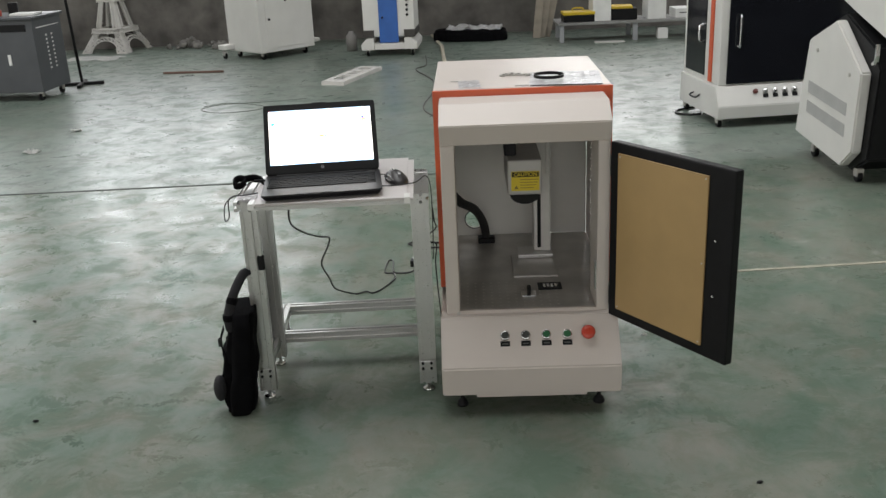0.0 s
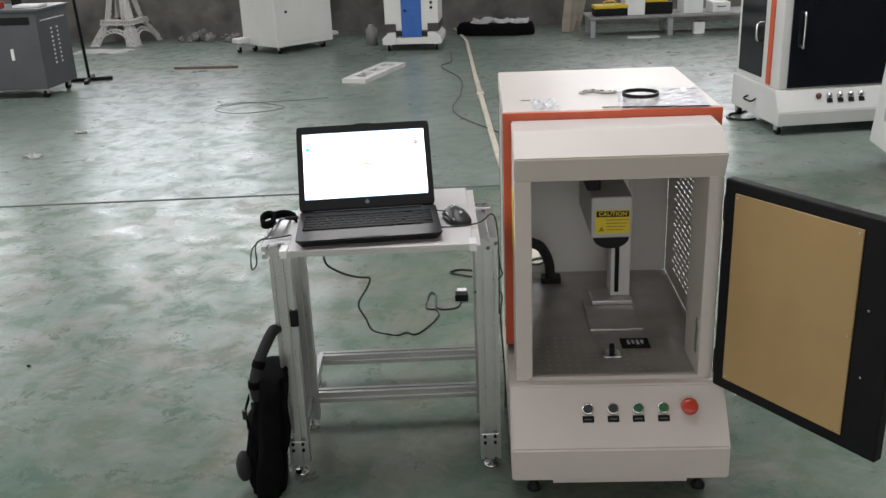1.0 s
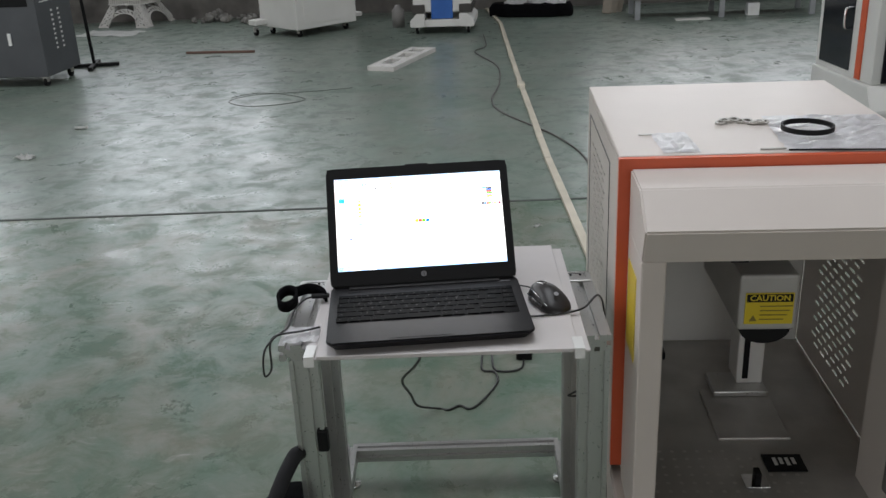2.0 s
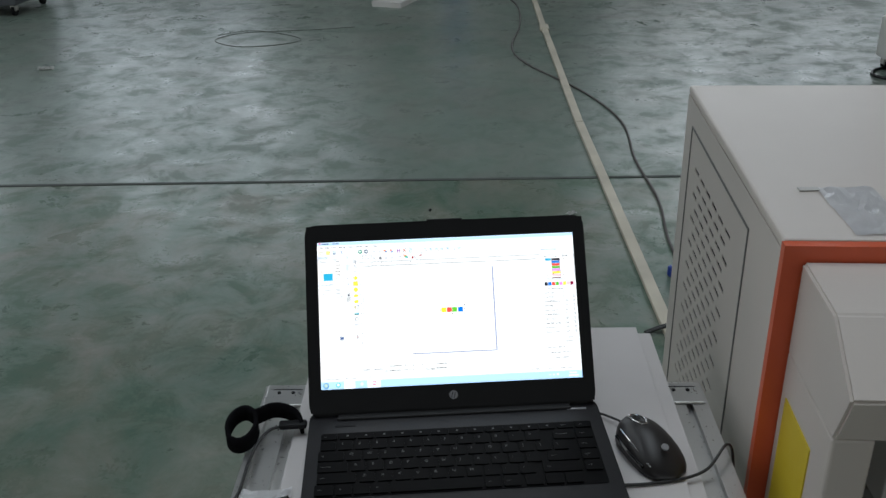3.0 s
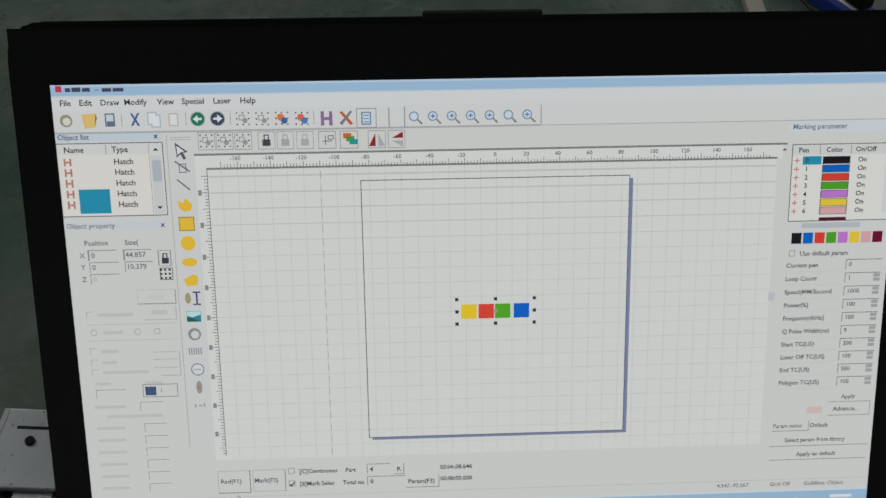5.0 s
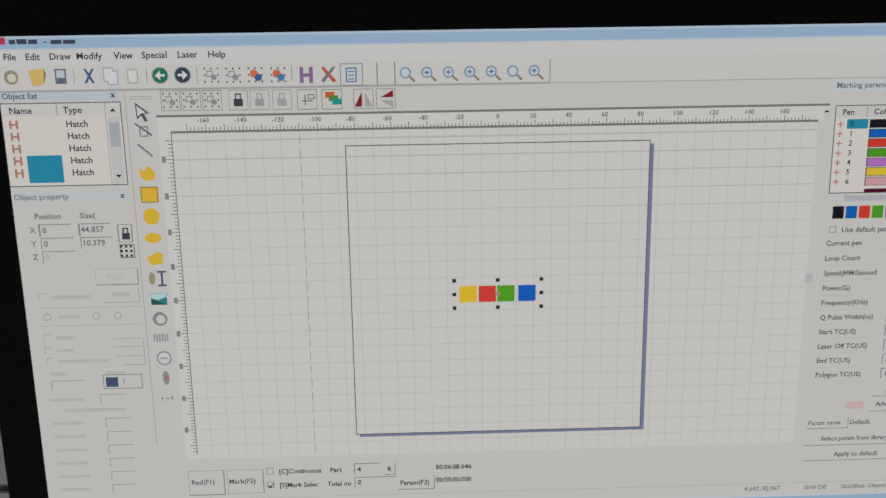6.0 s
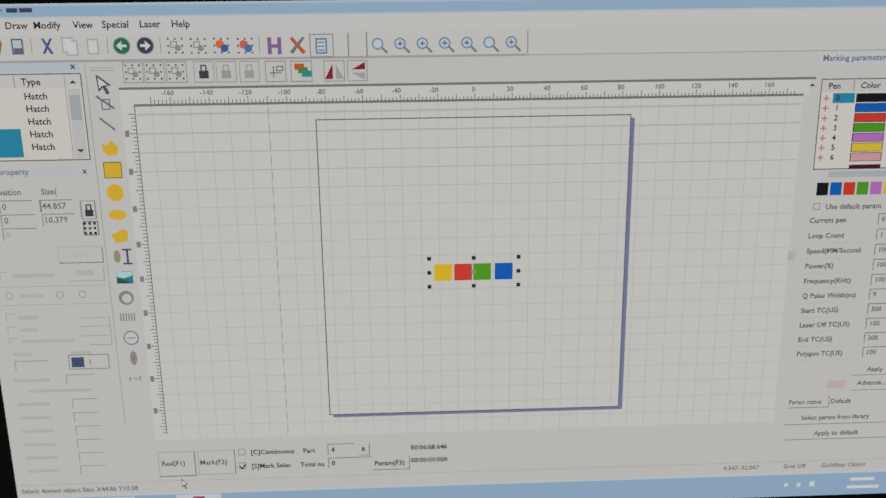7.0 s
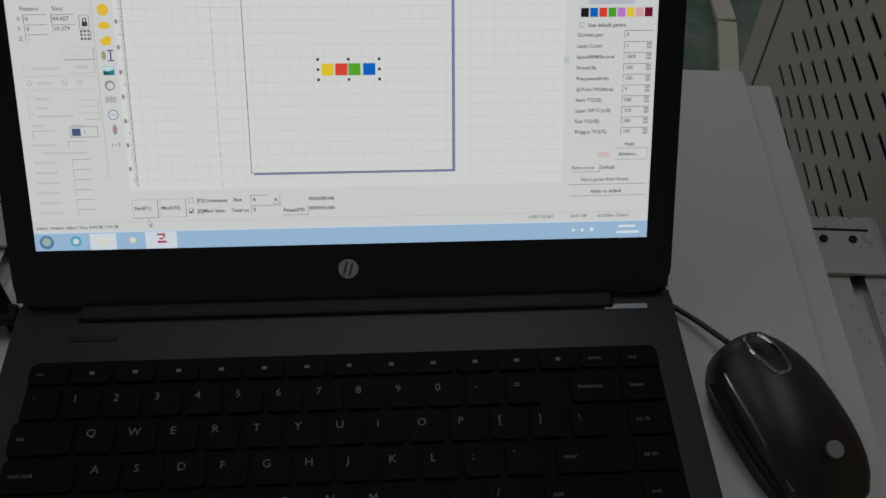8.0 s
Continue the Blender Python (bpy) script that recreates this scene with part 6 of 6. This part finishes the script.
def tower_face():
    bm = bmesh.new()
    t = 0.018
    for s in (-1, 1):
        segs = [((s * 0.190, 0.0), (s * 0.115, 0.24)), ((s * 0.31, 0.01), (s * 0.19, 0.01))]
        for z0, z1, inner0, inner1, n in ((0.0, 0.24, 0.190, 0.115, 4), (0.30, 0.62, 0.085, 0.055, 5)):
            def o(f):
                return (s * (tower_half(z0 + 0.0002 + (z1 - z0) * f) - 0.012), z0 + (z1 - z0) * f)

            def i(f):
                return (s * (inner0 + (inner1 - inner0) * f), z0 + (z1 - z0) * f)

            segs += [(o(0), o(1)), (i(0), i(1))]
            for k in range(n):
                a, b = k / n, (k + 1) / n
                segs += [(o(a), i(b)), (i(a), o(b)), (o(b), i(b))]
        segs += [((s * 0.085, 0.66), (s * 0.012, 1.75))]
        bars(bm, segs, 0, t, 0.0145)
    arch = []
    for a in range(0, 180, 15):
        p = [(0.185 * math.cos(radians(q)), 0.02 + 0.135 * math.sin(radians(q))) for q in (a, a + 15)]
        q_ = [(0.222 * math.cos(radians(q)), 0.02 + 0.172 * math.sin(radians(q))) for q in (a, a + 15)]
        arch += [(p[0], p[1]), (q_[0], q_[1]), (p[0], q_[1])]
    bars(bm, arch, 0, t, 0.010)
    add_box(bm, -0.21, 0.21, -0.02, t, 0.24, 0.252)
    add_box(bm, -0.21, 0.21, -0.02, t, 0.29, 0.302)
    for k in range(15):
        add_box(bm, -0.205 + k * 0.0284, -0.193 + k * 0.0284, -0.018, 0.0, 0.252, 0.29)
    add_box(bm, -0.125, 0.125, -0.02, t, 0.62, 0.66)
    for v in bm.verts:
        v.co.y -= tower_half(min(max(v.co.z, 0.0), 1.75))
    return bm


for k in range(4):
    fc = part("lattice_face", tower_face(), MDF, tower)
    fc.matrix_basis = Matrix.Scale(0.93, 4) @ pose(0, 0.325, 0, 0, 0, 90 * k)

# tall white machine standing corner-on
wm = thing("white_machine", pose(-1.733, 10.295, 0, 0, 0, 47), "tall white steel machine cabinet turned corner-on", "machine")
part("body", box(0, 0.72, 0, 0.60, 0.075, 1.55, 0.008), WHITE_FAR, wm)
part("door", box(0.09, 0.63, -0.006, -0.0005, 0.12, 0.95, 0.002), WHITE_FAR, wm)
part("lock", cyl(0.014, 0.014, 0, 0.01, pose(0.13, -0.006, 0.42, 90, 0, 0), 12), BLACK, wm)
part("lock", cyl(0.014, 0.014, 0, 0.01, pose(0.36, -0.006, 0.60, 90, 0, 0), 12), BLACK, wm)
part("outrigger", box(-0.14, 0.0, 0.48, 0.60, 0.10, 0.15, 0.008), WHITE_FAR, wm)
part("outrigger", box(0.72, 0.88, 0.10, 0.22, 0.10, 0.14, 0.008), WHITE_FAR, wm)
for x, y in ((0.08, 0.08), (0.64, 0.08), (0.08, 0.52), (0.64, 0.52), (-0.10, 0.54)):
    caster(wm, x, y, 0.034)

# white and blue machine
bm_ = thing("blue_machine", pose(-0.376, 10.258, 0, 0, 0, -3), "white machine with a blue door on a broad foot", "machine")
part("column", box(-0.27, 0.27, 0.05, 0.55, 0.20, 1.55, 0.01), WHITE_FAR, bm_)
part("door", box(-0.10, 0.10, 0.035, 0.049, 0.14, 1.30, 0.004), BLUE_P, bm_, "bright blue door panel")
part("door_handle", cyl(0.012, 0.012, 0, 0.02, pose(-0.06, 0.034, 0.40, 90, 0, 0), 12), BLACK, bm_)
for s in (-1, 1):
    part("foot_pad", prism([(s * 0.295, 0.07), (s * 0.295, 0.13), (s * 0.235, 0.19), (s * 0.16, 0.19), (s * 0.16, 0.07)], 0.0, 0.60, "y", 0.004), WHITE_FAR, bm_)
    part("foot_band", box(min(s * 0.16, s * 0.275), max(s * 0.16, s * 0.275), 0.02, 0.56, 0.195, 0.27, 0.004), mat("dark_band", (0.05, 0.045, 0.04), 0.6), bm_)
    caster(bm_, s * 0.24, 0.08, 0.034)
    caster(bm_, s * 0.24, 0.52, 0.034)
part("base", box(-0.16, 0.16, 0.02, 0.58, 0.07, 0.135, 0.004), WHITE_FAR, bm_)
for k in range(4):
    part("button", cyl(0.014, 0.014, 0, 0.012, pose(0.20, 0.049, 0.42 + k * 0.05, 90, 0, 0), 12), BLACK, bm_)
can = thing("canister", pose(-0.833, 10.842, 0), "small dark canister by the wall", "canister")
part("body", lathe([(0.06, 0), (0.062, 0.16), (0.03, 0.19), (0.03, 0.21)], 18), mat("grey_tin", (0.22, 0.21, 0.20), 0.5), can, "", True)

# bag of film by the wall
film_bag = thing("film_roll", pose(0.491, 11.337, 0, 0, 0, -10), "black bundle with clear plastic film on top", "bundle")
part("wrap", soft_block(0.85, 0.35, 0.12, 0.0, 3, 0.1), FABRIC, film_bag, "", True)
fs = part("film", crumpled(0.62, 0.24, 10, 0.05, 12), FOIL, film_bag, "crumpled clear plastic film")
fs.location = (0.05, 0, 0.125)
lean = thing("leaning_boards", pose(1.247, 11.248, 0, 0, 0, 0), "pale timber boards leaning on the wall", "boards")
for k in range(3):
    bd_ = part("plank", box(-0.045, 0.045, -0.012, 0.012, 0, 1.8, 0.003), WOODPLY, lean)
    bd_.matrix_basis = pose(0.06 * k, 0.05 * k, 0.003, -12, 7 + 3 * k, 0)

# low shelf table with boxes
tab = thing("low_table", pose(1.435, 10.725, 0), "low pale bench along the back wall", "table")
part("top", box(0, 1.75, 0, 0.52, 0.185, 0.21, 0.004), mat("bench_top", (0.27, 0.27, 0.26), 0.6, vary=0.3), tab)
for x in (0.05, 0.85, 1.70):
    for y in (0.04, 0.48):
        part("leg", box(x - 0.025, x + 0.025, y - 0.02, y + 0.02, 0, 0.185, 0.002), FRAME_G, tab)


def on_table(x, y, yaw=0):
    return pose(1.435 + x, 10.725 + y, 0.21, 0, 0, yaw)


tbx = thing("tool_box", on_table(0.24, 0.18, 3), "black tool box with a yellow lid", "tool box")
part("body", box(-0.17, 0.17, -0.10, 0.10, 0, 0.075, 0.006), BLACK, tbx)
part("lid", box(-0.175, 0.175, -0.105, 0.105, 0.0755, 0.11, 0.008), TOOL_Y, tbx, "yellow lid")
part("handle", tube([(-0.06, 0, 0.11), (-0.05, 0, 0.14), (0.05, 0, 0.14), (0.06, 0, 0.11)], 0.008, 8, 4), TOOL_Y, tbx)
tbx2 = thing("tool_box", on_table(0.74, 0.22, -4), "black case with a yellow lid", "tool box")
part("body", box(-0.15, 0.15, -0.10, 0.10, 0, 0.12, 0.006), BLACK, tbx2)
part("lid", box(-0.13, 0.10, -0.105, 0.105, 0.1205, 0.15, 0.008), TOOL_Y, tbx2, "yellow lid")
for x, w, h, lab in ((0.49, 0.20, 0.46, "tall white carton on the bench"), (1.09, 0.20, 0.44, "tall white carton on the bench"), (1.38, 0.18, 0.10, "low white carton on the bench")):
    ct = thing("carton", on_table(x, 0.24, 2), lab, "carton", "cartons on the bench")
    part("box", box(-w / 2, w / 2, -0.14, 0.14, 0, h, 0.003), LABEL_WHITE, ct)
    part("label_patch", box(-w * 0.25, w * 0.25, -0.142, -0.1402, h * 0.5, h * 0.62), LEGEND, ct)
sb = thing("carton", pose(2.595, 10.842, 0), "small white carton under the bench", "carton")
part("box", box(-0.055, 0.055, -0.05, 0.05, 0, 0.12, 0.002), LABEL_WHITE, sb)
tray = thing("metal_tray", pose(1.991, 10.662, 0), "flat pale tray on the floor under the bench", "tray")
part("sheet", box(-0.16, 0.16, -0.05, 0.05, 0, 0.012, 0.002), WHITE_FAR, tray)

# tall glazed cabinet with an orange stripe
cab = thing("glazed_cabinet", pose(2.026, 6.313, 0, 0, 0, 7), "tall white machine cabinet with dark glass and an orange stripe", "machine")
part("lower_body", prism([(0.0, 0.06), (0.0, 0.14), (0.07, 0.265), (0.72, 0.265), (0.72, 0.06)], 0.0, 0.98, "x", 0.005), WHITE_FAR, cab)
part("body", box(0.02, 0.96, 0.075, 0.72, 0.266, 1.75, 0.006), WHITE_FAR, cab)
part("side_glass", box(0.0145, 0.0195, 0.32, 0.67, 0.30, 1.60, 0.001), GLASS_DARK, cab, "dark tinted side window")
part("stripe", box(0.012, 0.0195, 0.19, 0.245, 0.275, 1.72, 0.001), ORANGE, cab, "orange stripe")
part("front_glass", box(0.07, 0.92, 0.066, 0.0745, 0.275, 1.55, 0.002), GLASS_DARK, cab, "dark tinted front door")
part("door_handle", tube([(0.135, 0.06, 0.52), (0.135, 0.035, 0.53), (0.135, 0.035, 0.70), (0.135, 0.06, 0.71)], 0.008, 8, 3), CHROME, cab)
part("side_handle", tube([(0.016, 0.36, 0.52), (-0.012, 0.36, 0.53), (-0.012, 0.36, 0.62), (0.016, 0.36, 0.63)], 0.007, 8, 3), CHROME, cab)
part("drawer_handle", tube([(0.0, 0.34, 0.165), (-0.03, 0.34, 0.15), (-0.03, 0.45, 0.15), (0.0, 0.45, 0.165)], 0.006, 8, 3), BLACK, cab)
for k in range(5):
    t_ = math.degrees(math.atan2(0.125, 0.07))
    part("push_button" if k else "emergency_button", lathe([(0.017, 0), (0.017, 0.012), (0.013, 0.016)], 18, pose(0.26 + k * 0.066, 0.045, 0.222, t_, 0, 0)), CHROME if k else mat("dull_red", (0.12, 0.03, 0.025), 0.4), cab, "", True)
    if k:
        part("button_plate", box(0.243 + k * 0.066, 0.277 + k * 0.066, -0.014, 0.012, 0, 0.004, 0, 2, pose(0, 0.030, 0.196, t_, 0, 0)), BLACK, cab)
for x in (0.03, 0.90):
    for y in (0.06, 0.66):
        caster(cab, x, y, 0.028)

# faceted white and black machine
fm = thing("faceted_machine", pose(2.349, 4.928, 0, 0, 0, 3), "white and black machine with faceted side plates", "machine")
side = [(0.30, 0.80), (0.62, 0.665), (0.72, 0.13), (0.12, 0.072), (0.0, 0.17), (-0.02, 0.575)]
part("side_plate", prism(side, -0.02, 0.035, "x", 0.008), WHITE_FAR, fm, "white faceted side plate")
part("body", prism([(0.32, 0.83), (0.66, 0.69), (0.76, 0.12), (0.10, 0.05), (-0.06, 0.14), (-0.10, 0.60), (-0.02, 0.70)], 0.0355, 1.1, "x", 0.01), BLACK, fm, "matt black body")
part("upper_body", prism([(0.30, 0.84), (0.66, 0.95), (0.66, 1.45), (-0.12, 1.45), (-0.20, 0.70)], 0.06, 1.05, "x", 0.012), WHITE_FAR, fm, "white sloping upper housing")
part("window", prism([(0.02, 0.95), (0.20, 1.02), (0.20, 1.2), (0.02, 1.2)], 0.055, 0.06, "x"), GLASS_DARK, fm)
for r in range(2):
    gz = 0.36 - r * 0.11
    part("vent_grille", prism([(0.10, gz - 0.02), (0.58, gz + 0.02), (0.58, gz + 0.085), (0.10, gz + 0.045)], -0.0225, -0.0203, "x"), mat("grille_grey", (0.40, 0.40, 0.39), 0.6), fm)
for y, z in ((0.10, 0.55), (0.50, 0.62)):
    part("screw", cyl(0.010, 0.010, 0, 0.006, pose(-0.02, y, z, 0, -90, 0), 12), STEEL, fm)
part("knob", tube([(0.036, -0.02, 0.62), (0.03, -0.06, 0.64), (0.03, -0.06, 0.72)], 0.012, 8, 3), CHROME, fm)
for x in (0.06, 0.9):
    for y in (0.06, 0.60):
        caster(fm, x, y, 0.03)

# rubble and a loose sheet by the back wall
RUBBLE = mat("pale_rubble", (0.26, 0.25, 0.23), 0.9, vary=0.5, scale=9, bump=0.5, bump_scale=40)
for k, (x, y, w, h, lab) in enumerate(((-2.815, 11.693, 0.34, 0.16, "grey heap of rubble against the back wall"), (-2.387, 11.622, 0.42, 0.20, "pale heap of rubble against the back wall"), (-2.014, 11.694, 0.26, 0.14, "small heap of rubble against the back wall"))):
    hp = thing("rubble_heap", pose(x, y, 0, 0, 0, 15 * k), lab, "rubble", "rubble along the wall")
    rnd = random.Random(40 + k)
    lumps = bmesh.new()
    for n in range(26):
        r = rnd.uniform(0.018, 0.055)
        far = rnd.random() ** 0.7
        m = pose(rnd.uniform(-1, 1) * w * far, rnd.uniform(-0.16, 0.10) * far, r * 0.5 + h * 0.6 * (1 - far) * rnd.random(), rnd.uniform(0, 90), rnd.uniform(0, 90), rnd.uniform(0, 90))
        made = bmesh.ops.create_icosphere(lumps, subdivisions=1, radius=r, matrix=m)
        for v in made["verts"]:
            v.co += Vector((rnd.uniform(-1, 1), rnd.uniform(-1, 1), rnd.uniform(-1, 1))) * r * 0.28
            v.co.z = max(v.co.z, 0.001)
    part("lumps", lumps, RUBBLE, hp)
ls = thing("loose_sheet", pose(-3.803, 11.021, 0.001, 0, 0, -8), "pale sheet lying under the model tower", "sheet")
part("panel", crumpled(0.62, 0.36, 6, 0.02, 21), PAPER, ls)
